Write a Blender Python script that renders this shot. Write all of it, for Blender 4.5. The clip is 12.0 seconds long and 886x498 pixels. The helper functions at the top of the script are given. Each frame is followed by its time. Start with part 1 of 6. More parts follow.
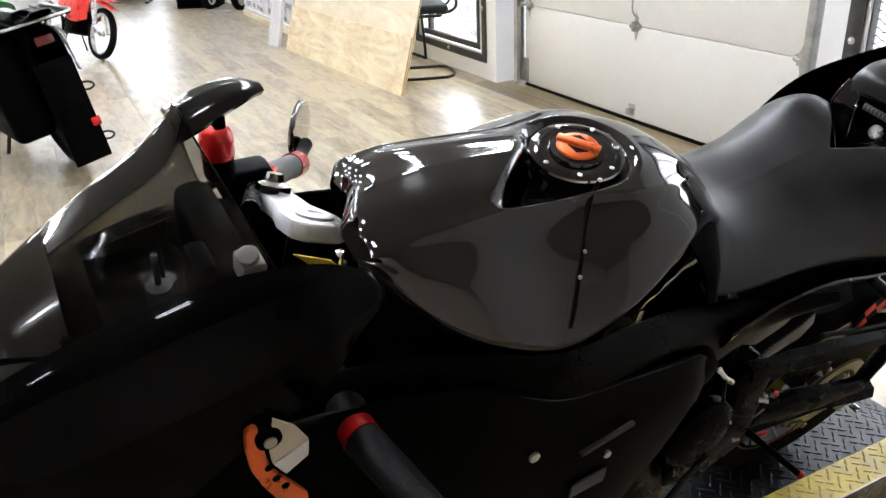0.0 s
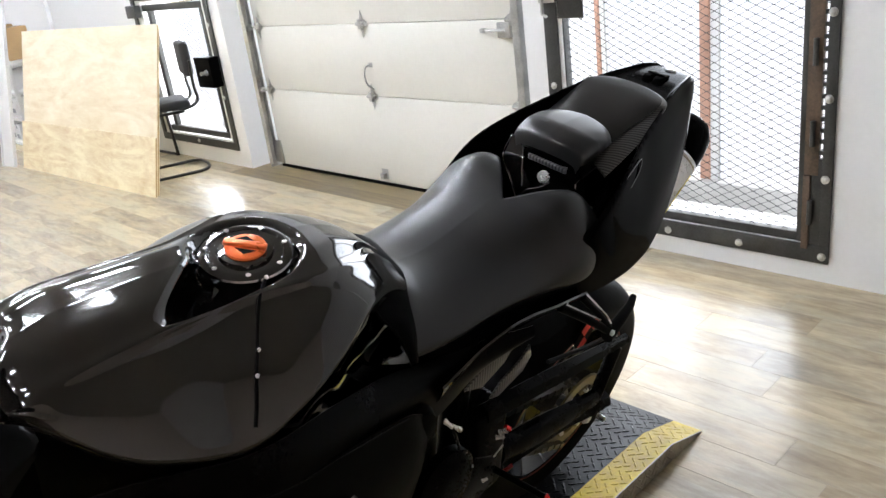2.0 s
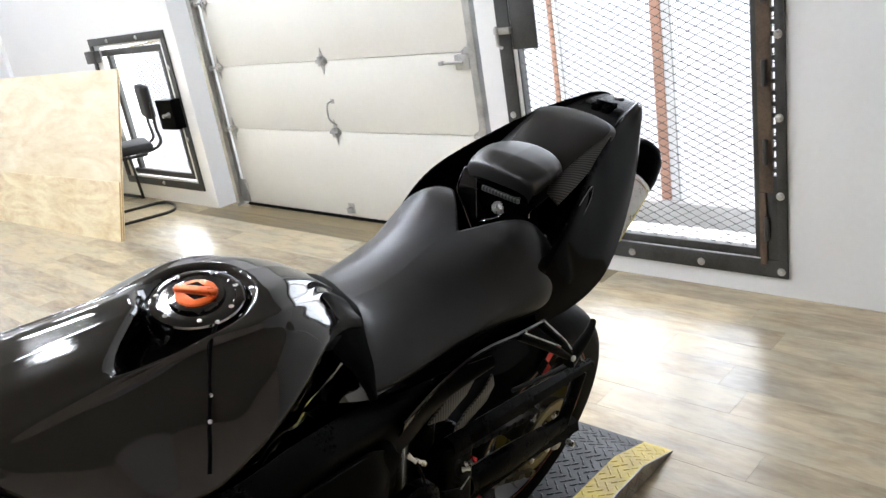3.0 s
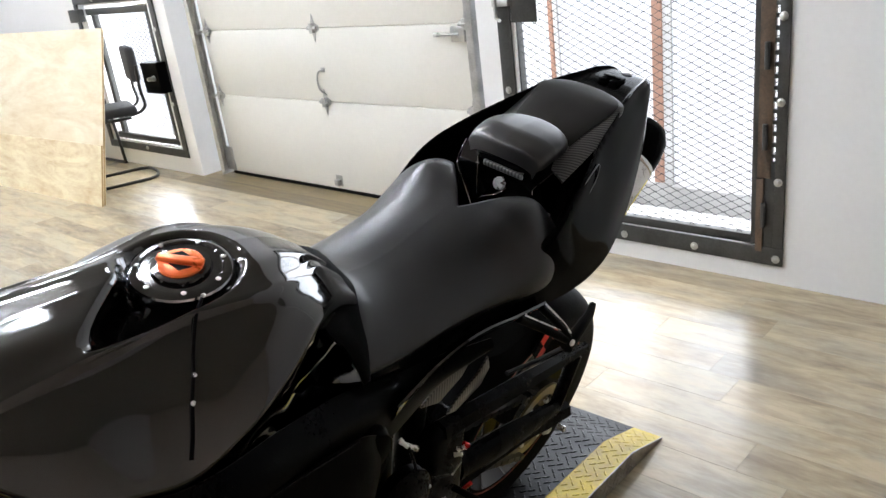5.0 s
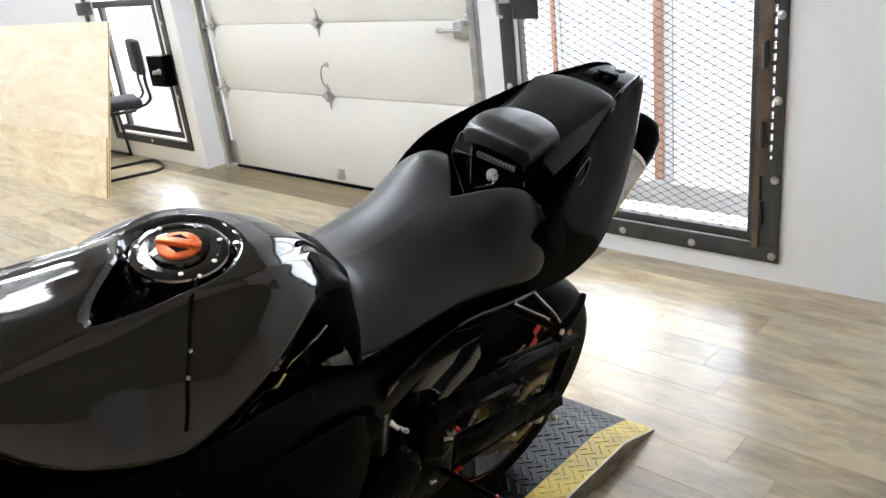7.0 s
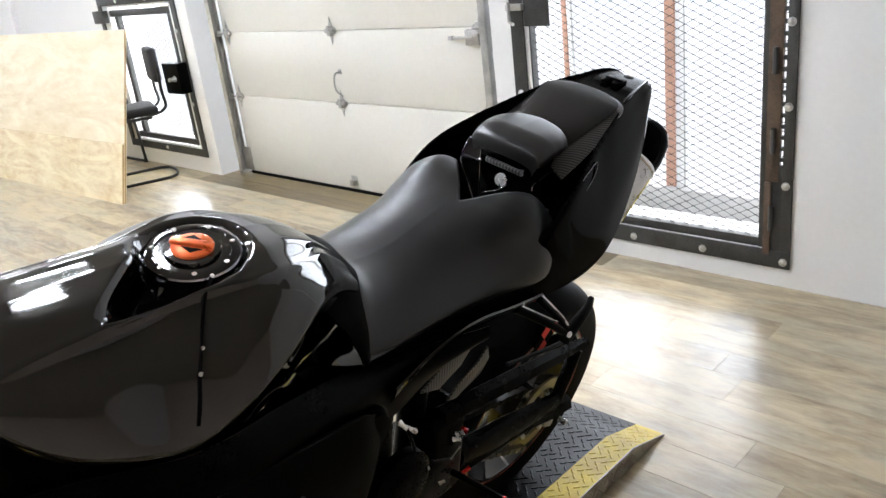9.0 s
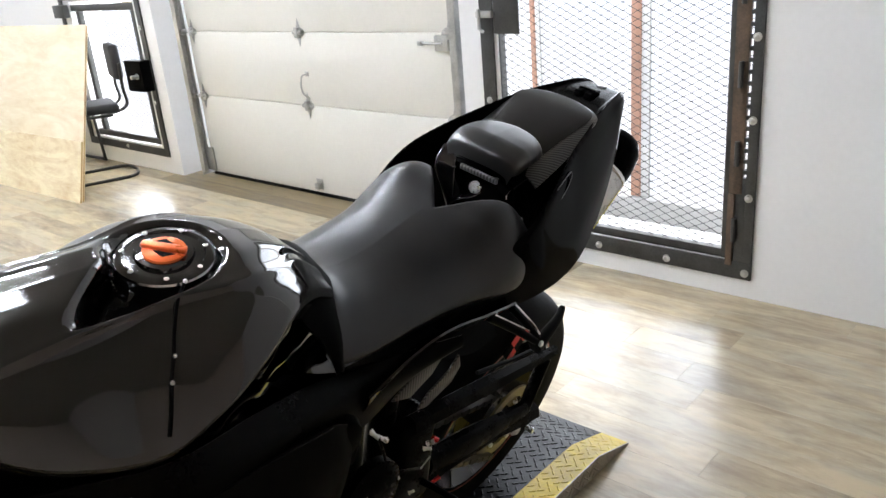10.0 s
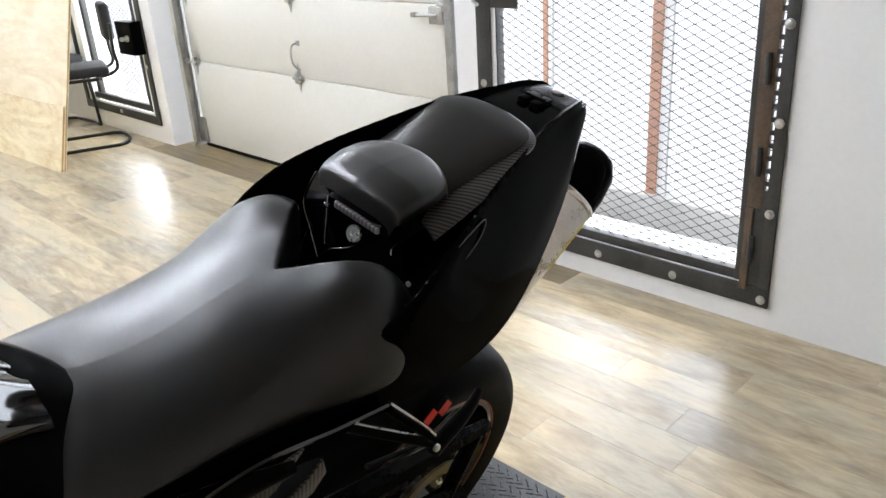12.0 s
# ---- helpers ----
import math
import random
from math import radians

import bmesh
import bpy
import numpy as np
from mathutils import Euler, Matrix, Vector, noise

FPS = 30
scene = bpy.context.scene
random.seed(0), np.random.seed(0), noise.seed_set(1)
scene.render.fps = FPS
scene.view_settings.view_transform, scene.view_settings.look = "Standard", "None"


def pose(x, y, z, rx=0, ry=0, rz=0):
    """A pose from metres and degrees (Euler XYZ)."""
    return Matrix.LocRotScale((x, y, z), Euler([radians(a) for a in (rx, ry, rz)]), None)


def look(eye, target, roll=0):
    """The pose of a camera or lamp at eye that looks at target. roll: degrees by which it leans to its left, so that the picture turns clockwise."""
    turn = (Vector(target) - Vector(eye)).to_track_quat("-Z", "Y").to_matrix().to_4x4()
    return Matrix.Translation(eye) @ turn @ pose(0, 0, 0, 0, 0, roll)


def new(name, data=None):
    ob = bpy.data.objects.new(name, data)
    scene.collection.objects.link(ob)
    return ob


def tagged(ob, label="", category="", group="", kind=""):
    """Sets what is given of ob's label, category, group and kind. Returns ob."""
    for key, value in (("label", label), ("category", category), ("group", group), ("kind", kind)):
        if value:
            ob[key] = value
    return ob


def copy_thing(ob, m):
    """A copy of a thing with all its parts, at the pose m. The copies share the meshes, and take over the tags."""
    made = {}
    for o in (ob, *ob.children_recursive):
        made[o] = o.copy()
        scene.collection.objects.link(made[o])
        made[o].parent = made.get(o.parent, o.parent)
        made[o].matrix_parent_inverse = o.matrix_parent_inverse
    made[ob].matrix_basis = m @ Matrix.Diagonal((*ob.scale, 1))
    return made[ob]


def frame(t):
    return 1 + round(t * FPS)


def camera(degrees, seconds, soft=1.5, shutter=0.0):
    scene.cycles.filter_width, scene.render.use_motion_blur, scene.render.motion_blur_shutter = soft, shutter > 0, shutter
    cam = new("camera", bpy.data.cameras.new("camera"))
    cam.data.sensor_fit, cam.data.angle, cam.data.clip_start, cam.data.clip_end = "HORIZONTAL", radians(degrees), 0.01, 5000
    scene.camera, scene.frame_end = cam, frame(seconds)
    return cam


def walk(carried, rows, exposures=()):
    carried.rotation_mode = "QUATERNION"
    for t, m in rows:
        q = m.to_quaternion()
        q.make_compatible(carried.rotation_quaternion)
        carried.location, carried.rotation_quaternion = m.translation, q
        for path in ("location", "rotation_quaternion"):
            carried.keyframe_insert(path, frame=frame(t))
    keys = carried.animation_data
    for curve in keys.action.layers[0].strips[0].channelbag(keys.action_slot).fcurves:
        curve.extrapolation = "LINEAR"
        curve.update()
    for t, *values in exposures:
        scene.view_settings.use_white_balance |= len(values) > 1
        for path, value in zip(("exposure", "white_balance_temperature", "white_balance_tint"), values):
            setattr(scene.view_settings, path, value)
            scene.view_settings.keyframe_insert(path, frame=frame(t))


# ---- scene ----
cam = camera(58.1, 12.0)
PATH = [
    (0, (3.922, 1.52, 1.466), (2.296, 2.324, 0.625), -2.5),
    (0.5, (3.943, 1.557, 1.48), (2.374, 2.498, 0.673), -4.5),
    (1, (3.978, 1.589, 1.486), (2.474, 2.647, 0.7), -6.6),
    (1.5, (4.005, 1.613, 1.491), (2.564, 2.782, 0.745), -7.0),
    (2, (4.034, 1.631, 1.496), (2.65, 2.879, 0.771), -7.7),
    (2.5, (4.057, 1.64, 1.501), (2.698, 2.935, 0.811), -9.1),
    (3, (4.064, 1.646, 1.503), (2.716, 2.965, 0.838), -9.5),
    (3.2, (4.073, 1.651, 1.505), (2.737, 2.982, 0.839), -9.8),
    (5, (3.998, 1.675, 1.482), (2.688, 3.001, 0.756), -7.3),
    (5.5, (3.994, 1.675, 1.477), (2.69, 2.999, 0.738), -6.8),
    (6, (4.008, 1.671, 1.479), (2.711, 3.003, 0.744), -6.8),
    (6.5, (4.024, 1.665, 1.482), (2.714, 2.991, 0.755), -6.8),
    (7, (4.04, 1.659, 1.481), (2.724, 2.975, 0.749), -6.8),
    (9, (4.061, 1.648, 1.481), (2.718, 2.948, 0.769), -7.0),
    (9.5, (4.047, 1.659, 1.483), (2.741, 2.992, 0.764), -6.8),
    (10, (4.036, 1.643, 1.483), (2.762, 3.011, 0.773), -5.0),
    (10.5, (4.023, 1.617, 1.481), (2.811, 3.04, 0.769), -3.6),
    (11, (3.995, 1.64, 1.469), (2.848, 3.075, 0.679), -6.5),
    (11.5, (3.975, 1.918, 1.456), (2.64, 3.221, 0.734), -4.7),
    (12, (3.921, 2.14, 1.456), (2.596, 3.418, 0.674), -3.6),
]
walk(cam, [(t, look(eye, target, roll)) for t, eye, target, roll in PATH], [(0, 0.05), (1.0, 0.0), (12, 0.0)])

# ---- world, daylight and lamps ----
world = bpy.data.worlds.new("sky")
scene.world = world
world.use_nodes = True
_nt = world.node_tree
_sky = _nt.nodes.new("ShaderNodeTexSky")
_sky.sky_type, _sky.sun_disc = "NISHITA", False
_sky.sun_elevation, _sky.sun_rotation = radians(50), radians(-20)
_nt.links.new(_sky.outputs[0], _nt.nodes["Background"].inputs[0])
_nt.nodes["Background"].inputs[1].default_value = 0.15

sun = new("sun", bpy.data.lights.new("sun", "SUN"))
sun.data.energy, sun.data.angle, sun.data.color = 2.0, radians(10), (1.0, 0.95, 0.88)
sun.matrix_world = look((2, 16, 14), (2.0, 5.6, 0.0))
scene.view_settings.exposure = 0.0


def opening_light(name, x0, x1, z0, z1, y, watts):
    """Sky light that enters through a real opening in the back wall."""
    d = bpy.data.lights.new(name, "AREA")
    d.shape, d.size, d.size_y, d.energy, d.color = "RECTANGLE", x1 - x0, z1 - z0, watts, (0.93, 0.97, 1.0)
    ob = new(name, d)
    ob.matrix_world = look(((x0 + x1) / 2, y, (z0 + z1) / 2), ((x0 + x1) / 2, y - 1, (z0 + z1) / 2))
    return ob


opening_light("gate_daylight", 1.68, 2.82, 0.2, 2.2, 4.97, 13)
opening_light("window_daylight", -2.70, -1.68, 0.24, 1.28, 4.97, 26)

# ---- mesh tools ----
def smooth(bm, angle=40):
    lim = radians(angle)
    for f in bm.faces:
        f.smooth = True
    for e in bm.edges:
        e.smooth = len(e.link_faces) == 2 and e.calc_face_angle(0) < lim


def mesh_of(bm, name, mat, angle=40):
    bmesh.ops.recalc_face_normals(bm, faces=bm.faces)
    smooth(bm, angle)
    me = bpy.data.meshes.new(name)
    bm.to_mesh(me)
    bm.free()
    for m in (mat if isinstance(mat, (list, tuple)) else [mat]):
        me.materials.append(m)
    return me


def part(name, bm, mat, parent=None, label="", angle=40):
    ob = new(name, mesh_of(bm, name, mat, angle))
    if parent is not None:
        ob.parent = parent
    if label:
        ob["label"] = label
    return ob


def thing(name, label, category, m=None, group="", kind=""):
    ob = tagged(new(name), label, category, group, kind)
    if m is not None:
        ob.matrix_basis = m
    return ob


def single(name, bm, mat, label, category, kind="", group="", angle=40):
    return tagged(part(name, bm, mat, None, "", angle), label, category, group, kind)


def add_box(bm, x0, x1, y0, y1, z0, z1, bevel=0.0, seg=2, m=None):
    r = bmesh.ops.create_cube(bm, size=1.0)
    vs = r["verts"]
    for v in vs:
        v.co = Vector((x0 + (v.co.x + 0.5) * (x1 - x0), y0 + (v.co.y + 0.5) * (y1 - y0), z0 + (v.co.z + 0.5) * (z1 - z0)))
    if bevel > 0:
        es = list({e for v in vs for e in v.link_edges})
        r2 = bmesh.ops.bevel(bm, geom=es, offset=bevel, segments=seg, affect="EDGES", profile=0.5)
        vs = list({v for f in r2["faces"] for v in f.verts} | {v for v in vs if v.is_valid})
    if m is not None:
        bmesh.ops.transform(bm, matrix=m, verts=vs)
    return vs


def box(x0, x1, y0, y1, z0, z1, bevel=0.0, seg=2, m=None):
    bm = bmesh.new()
    add_box(bm, x0, x1, y0, y1, z0, z1, bevel, seg, m)
    return bm


def catmull(pts, n):
    """A smooth line of n points through pts (numbers or vectors of any size)."""
    p = np.array(pts, float)
    d = np.r_[0, np.cumsum(np.maximum(np.linalg.norm(np.diff(p, axis=0), axis=1), 1e-6))]
    p = np.vstack([2 * p[0] - p[1], p, 2 * p[-1] - p[-2]])
    out = []
    for s in np.linspace(0, d[-1], n):
        k = min(max(int(np.searchsorted(d, s, "right")) - 1, 0), len(d) - 2)
        t = (s - d[k]) / (d[k + 1] - d[k])
        a, b, c, e = p[k], p[k + 1], p[k + 2], p[k + 3]
        out.append(0.5 * (2 * b + (c - a) * t + (2 * a - 5 * b + 4 * c - e) * t * t + (3 * b - a - 3 * c + e) * t ** 3))
    return np.array(out)


def add_tube(bm, pts, r, seg=10, caps=True, n=None, flat=1.0):
    """A tube along pts; r is one radius or one for each point given."""
    p = [Vector(q) for q in (catmull(pts, n) if n else pts)]
    rs = np.interp(np.linspace(0, 1, len(p)), np.linspace(0, 1, len(r)), r) if isinstance(r, (list, tuple)) else [r] * len(p)
    rings, side = [], None
    for i, q in enumerate(p):
        d = (p[min(i + 1, len(p) - 1)] - p[max(i - 1, 0)]).normalized()
        if side is None:
            side = d.orthogonal().normalized()
        side = (side - d * side.dot(d)).normalized()
        up = d.cross(side)
        rings.append([bm.verts.new(q + float(rs[i]) * (math.cos(a) * side + flat * math.sin(a) * up)) for a in (2 * math.pi * k / seg for k in range(seg))])
    for a, b in zip(rings, rings[1:]):
        for k in range(seg):
            bm.faces.new((a[k], a[(k + 1) % seg], b[(k + 1) % seg], b[k]))
    if caps:
        bm.faces.new(rings[0][::-1])
        bm.faces.new(rings[-1])
    return [v for r_ in rings for v in r_]


def tube(pts, r, seg=10, n=None, flat=1.0):
    bm = bmesh.new()
    add_tube(bm, pts, r, seg, True, n, flat)
    return bm


def add_lathe(bm, profile, seg=32, m=Matrix(), closed=False):
    """Turns (radius, height) points round the z axis, then sets them by m."""
    rings = []
    for r, z in profile:
        rings.append([bm.verts.new(m @ Vector((r * math.cos(a), r * math.sin(a), z))) for a in (2 * math.pi * k / seg for k in range(seg))])
    pairs = list(zip(rings, rings[1:])) + ([(rings[-1], rings[0])] if closed else [])
    for a, b in pairs:
        for k in range(seg):
            bm.faces.new((a[k], a[(k + 1) % seg], b[(k + 1) % seg], b[k]))
    if not closed:
        bm.faces.new(rings[0][::-1])
        bm.faces.new(rings[-1])
    return rings


def lathe(profile, seg=32, m=Matrix(), closed=False):
    bm = bmesh.new()
    add_lathe(bm, profile, seg, m, closed)
    return bm


def along(a, b):
    """The pose at a whose z axis points to b."""
    a, b = Vector(a), Vector(b)
    return Matrix.Translation(a) @ (b - a).to_track_quat("Z", "Y").to_matrix().to_4x4()


def grid_mesh(rows, close=False):
    """A skin over rows of points."""
    bm = bmesh.new()
    vs = [[bm.verts.new(p) for p in row] for row in rows]
    for a, b in zip(vs, vs[1:]):
        n = len(a)
        for k in range(n if close else n - 1):
            bm.faces.new((a[k], a[(k + 1) % n], b[(k + 1) % n], b[k]))
    return bm


def loft(stations, ny=40, nx=24, mirror=True, warp=None, thick=0.0):
    """Skins half sections: each station is (y, [(x, z), ...]) from the ridge outwards; mirrored in x."""
    k = len(stations[0][1])
    flat = np.array([[y] + [c for q in prof for c in q] for y, prof in stations])
    rows = []
    for r in catmull(flat, ny):
        half = catmull(r[1:].reshape(k, 2), nx)
        half[0, 0] = max(half[0, 0], 0.0)
        if mirror:
            full = [(-x, z) for x, z in half[:0:-1]] + [(x, z) for x, z in half]
        else:
            full = [(x, z) for x, z in half]
        row = [Vector((x, r[0], z)) for x, z in full]
        rows.append([warp(v) for v in row] if warp else row)
    bm = grid_mesh(rows)
    if thick:
        bmesh.ops.recalc_face_normals(bm, faces=bm.faces)
        bmesh.ops.solidify(bm, geom=bm.faces[:], thickness=thick)
    return bm


def plate(outline, t, m=Matrix(), bevel=0.0):
    """A flat plate of thickness t with that outline in its x-y plane."""
    bm = bmesh.new()
    f = bm.faces.new([bm.verts.new((x, y, 0)) for x, y in outline])
    r = bmesh.ops.extrude_face_region(bm, geom=[f])
    vs = [g for g in r["geom"] if isinstance(g, bmesh.types.BMVert)]
    bmesh.ops.translate(bm, vec=(0, 0, t), verts=vs)
    if bevel:
        bmesh.ops.bevel(bm, geom=[e for e in bm.edges], offset=bevel, segments=2, affect="EDGES", profile=0.5)
    bmesh.ops.transform(bm, matrix=m, verts=bm.verts)
    return bm


def ease(a, b, v):
    t = min(max((v - a) / (b - a), 0.0), 1.0)
    return t * t * (3 - 2 * t)


# ---- materials ----
def surf(name, rgb, rough=0.5, metal=0.0, var=0.12, scale=6.0, fine=60.0, bump=0.0, coat=0.0, spec=0.5, rvar=0.08, stretch=(1, 1, 1), alt=None):
    """A surface with variation at two scales in colour and gloss, and fine relief."""
    m = bpy.data.materials.new(name)
    m.use_nodes = True
    n, l = m.node_tree.nodes, m.node_tree.links
    b = n["Principled BSDF"]
    tc, mp = n.new("ShaderNodeTexCoord"), n.new("ShaderNodeMapping")
    mp.inputs["Scale"].default_value = stretch
    l.new(tc.outputs["Object"], mp.inputs[0])
    big, small = n.new("ShaderNodeTexNoise"), n.new("ShaderNodeTexNoise")
    big.inputs["Scale"].default_value, big.inputs["Detail"].default_value = scale, 4
    small.inputs["Scale"].default_value, small.inputs["Detail"].default_value = fine, 3
    l.new(mp.outputs[0], big.inputs[0])
    l.new(mp.outputs[0], small.inputs[0])
    add = n.new("ShaderNodeMath")
    add.operation = "MULTIPLY_ADD"
    add.inputs[1].default_value = 0.65
    l.new(big.outputs[0], add.inputs[0])
    half = n.new("ShaderNodeMath")
    half.operation = "MULTIPLY"
    half.inputs[1].default_value = 0.35
    l.new(small.outputs[0], half.inputs[0])
    l.new(half.outputs[0], add.inputs[2])
    ramp = n.new("ShaderNodeValToRGB")
    lo = alt or tuple(c * (1 - var) for c in rgb)
    hi = rgb if alt else tuple(min(c * (1 + var), 1) for c in rgb)
    ramp.color_ramp.elements[0].position, ramp.color_ramp.elements[0].color = 0.35, (*lo, 1)
    ramp.color_ramp.elements[1].position, ramp.color_ramp.elements[1].color = 0.65, (*hi, 1)
    l.new(add.outputs[0], ramp.inputs[0])
    l.new(ramp.outputs[0], b.inputs["Base Color"])
    mr = n.new("ShaderNodeMapRange")
    mr.inputs[1].default_value, mr.inputs[2].default_value = 0.3, 0.7
    mr.inputs[3].default_value, mr.inputs[4].default_value = max(rough - rvar, 0.02), min(rough + rvar, 1)
    l.new(add.outputs[0], mr.inputs[0])
    l.new(mr.outputs[0], b.inputs["Roughness"])
    b.inputs["Metallic"].default_value = metal
    b.inputs["Specular IOR Level"].default_value = spec
    b.inputs["Coat Weight"].default_value = coat
    b.inputs["Coat Roughness"].default_value = 0.03
    if bump:
        bp = n.new("ShaderNodeBump")
        bp.inputs["Strength"].default_value, bp.inputs["Distance"].default_value = 0.6, bump
        l.new(small.outputs[0], bp.inputs["Height"])
        l.new(bp.outputs[0], b.inputs["Normal"])
    return m


def glass(name, tint=(1, 1, 1), rough=0.0):
    m = bpy.data.materials.new(name)
    m.use_nodes = True
    b = m.node_tree.nodes["Principled BSDF"]
    b.inputs["Base Color"].default_value = (*tint, 1)
    b.inputs["Transmission Weight"].default_value = 1.0
    b.inputs["Roughness"].default_value = rough
    b.inputs["IOR"].default_value = 1.25
    return m


def glow(name, rgb, strength):
    m = bpy.data.materials.new(name)
    m.use_nodes = True
    b = m.node_tree.nodes["Principled BSDF"]
    b.inputs["Base Color"].default_value = (*rgb, 1)
    b.inputs["Emission Color"].default_value = (*rgb, 1)
    b.inputs["Emission Strength"].default_value = strength
    return m


def wood(name, light, dark, grain, coat=0.0, rough=0.5, pieces=False, grey=None, warp=0.6):
    """Wood with grain along x (or z); pieces vary from one to the next."""
    m = bpy.data.materials.new(name)
    m.use_nodes = True
    n, l = m.node_tree.nodes, m.node_tree.links
    b = n["Principled BSDF"]
    tc, mp = n.new("ShaderNodeTexCoord"), n.new("ShaderNodeMapping")
    mp.inputs["Scale"].default_value = grain
    oi, ge = n.new("ShaderNodeObjectInfo"), n.new("ShaderNodeNewGeometry")
    rnd = n.new("ShaderNodeMath")
    rnd.operation = "ADD"
    l.new(oi.outputs["Random"], rnd.inputs[0])
    l.new(ge.outputs["Random Per Island"], rnd.inputs[1])
    shift = n.new("ShaderNodeMath")
    shift.operation = "MULTIPLY"
    shift.inputs[1].default_value = 41.0 if pieces else 0.0
    l.new(rnd.outputs[0], shift.inputs[0])
    va = n.new("ShaderNodeVectorMath")
    va.operation = "ADD"
    l.new(tc.outputs["Object"], va.inputs[0])
    l.new(shift.outputs[0], va.inputs[1])
    l.new(va.outputs[0], mp.inputs[0])
    g1, g2, blot = n.new("ShaderNodeTexNoise"), n.new("ShaderNodeTexNoise"), n.new("ShaderNodeTexNoise")
    for t, s, d in ((g1, 2.0, 6), (g2, 9.0, 4)):
        t.inputs["Scale"].default_value, t.inputs["Detail"].default_value = s, d
        t.inputs["Distortion"].default_value = warp
        l.new(mp.outputs[0], t.inputs[0])
    blot.inputs["Scale"].default_value, blot.inputs["Detail"].default_value = 2.2, 3
    l.new(va.outputs[0], blot.inputs[0])
    s1 = n.new("ShaderNodeMath")
    s1.operation = "MULTIPLY_ADD"
    s1.inputs[1].default_value = 0.6
    l.new(g1.outputs[0], s1.inputs[0])
    s2 = n.new("ShaderNodeMath")
    s2.operation = "MULTIPLY"
    s2.inputs[1].default_value = 0.25
    l.new(g2.outputs[0], s2.inputs[0])
    l.new(s2.outputs[0], s1.inputs[2])
    s3 = n.new("ShaderNodeMath")
    s3.operation = "MULTIPLY_ADD"
    s3.inputs[1].default_value = 0.4 if pieces else 0.2
    l.new(blot.outputs[0], s3.inputs[0])
    l.new(s1.outputs[0], s3.inputs[2])
    fr = n.new("ShaderNodeMath")
    fr.operation = "FRACT"
    l.new(rnd.outputs[0], fr.inputs[0])
    s4 = n.new("ShaderNodeMath")
    s4.operation = "MULTIPLY_ADD"
    s4.inputs[1].default_value = 0.20 if pieces else 0.0
    l.new(fr.outputs[0], s4.inputs[0])
    l.new(s3.outputs[0], s4.inputs[2])
    ramp = n.new("ShaderNodeValToRGB")
    ramp.color_ramp.elements[0].position, ramp.color_ramp.elements[0].color = (0.46 if pieces else 0.32), (*dark, 1)
    ramp.color_ramp.elements[1].position, ramp.color_ramp.elements[1].color = (0.83 if pieces else 0.62), (*light, 1)
    l.new(s4.outputs[0], ramp.inputs[0])
    if grey:
        streak, mp2, lim, mix = n.new("ShaderNodeTexNoise"), n.new("ShaderNodeMapping"), n.new("ShaderNodeMapRange"), n.new("ShaderNodeMix")
        mp2.inputs["Scale"].default_value = (1.8, 6, 6)
        l.new(va.outputs[0], mp2.inputs[0])
        l.new(mp2.outputs[0], streak.inputs[0])
        streak.inputs["Scale"].default_value, streak.inputs["Detail"].default_value = 1.6, 4
        lim.inputs[1].default_value, lim.inputs[2].default_value = 0.42, 0.62
        l.new(streak.outputs[0], lim.inputs[0])
        mix.data_type, mix.blend_type = "RGBA", "MULTIPLY"
        l.new(lim.outputs[0], mix.inputs[0])
        l.new(ramp.outputs[0], mix.inputs[6])
        mix.inputs[7].default_value = (*grey, 1)
        l.new(mix.outputs[2], b.inputs["Base Color"])
    else:
        l.new(ramp.outputs[0], b.inputs["Base Color"])
    mr = n.new("ShaderNodeMapRange")
    mr.inputs[3].default_value, mr.inputs[4].default_value = max(rough - 0.12, 0.05), min(rough + 0.12, 1)
    l.new(blot.outputs[0], mr.inputs[0])
    l.new(mr.outputs[0], b.inputs["Roughness"])
    b.inputs["Coat Weight"].default_value, b.inputs["Coat Roughness"].default_value = coat, 0.2
    bp = n.new("ShaderNodeBump")
    bp.inputs["Strength"].default_value, bp.inputs["Distance"].default_value = 0.25, 0.002
    l.new(g2.outputs[0], bp.inputs["Height"])
    l.new(bp.outputs[0], b.inputs["Normal"])
    return m


def carbon(name):
    m = bpy.data.materials.new(name)
    m.use_nodes = True
    n, l = m.node_tree.nodes, m.node_tree.links
    b = n["Principled BSDF"]
    tc, ck = n.new("ShaderNodeTexCoord"), n.new("ShaderNodeTexWave")
    mp = n.new("ShaderNodeMapping")
    mp.inputs["Rotation"].default_value = (0, 0, radians(45))
    l.new(tc.outputs["Object"], mp.inputs[0])
    l.new(mp.outputs[0], ck.inputs[0])
    ck.inputs["Scale"].default_value = 62
    ramp = n.new("ShaderNodeValToRGB")
    ramp.color_ramp.elements[0].color, ramp.color_ramp.elements[1].color = (0.002, 0.002, 0.002, 1), (0.10, 0.098, 0.096, 1)
    l.new(ck.outputs[0], ramp.inputs[0])
    l.new(ramp.outputs[0], b.inputs["Base Color"])
    b.inputs["Roughness"].default_value, b.inputs["Coat Weight"].default_value = 0.32, 0.3
    return m


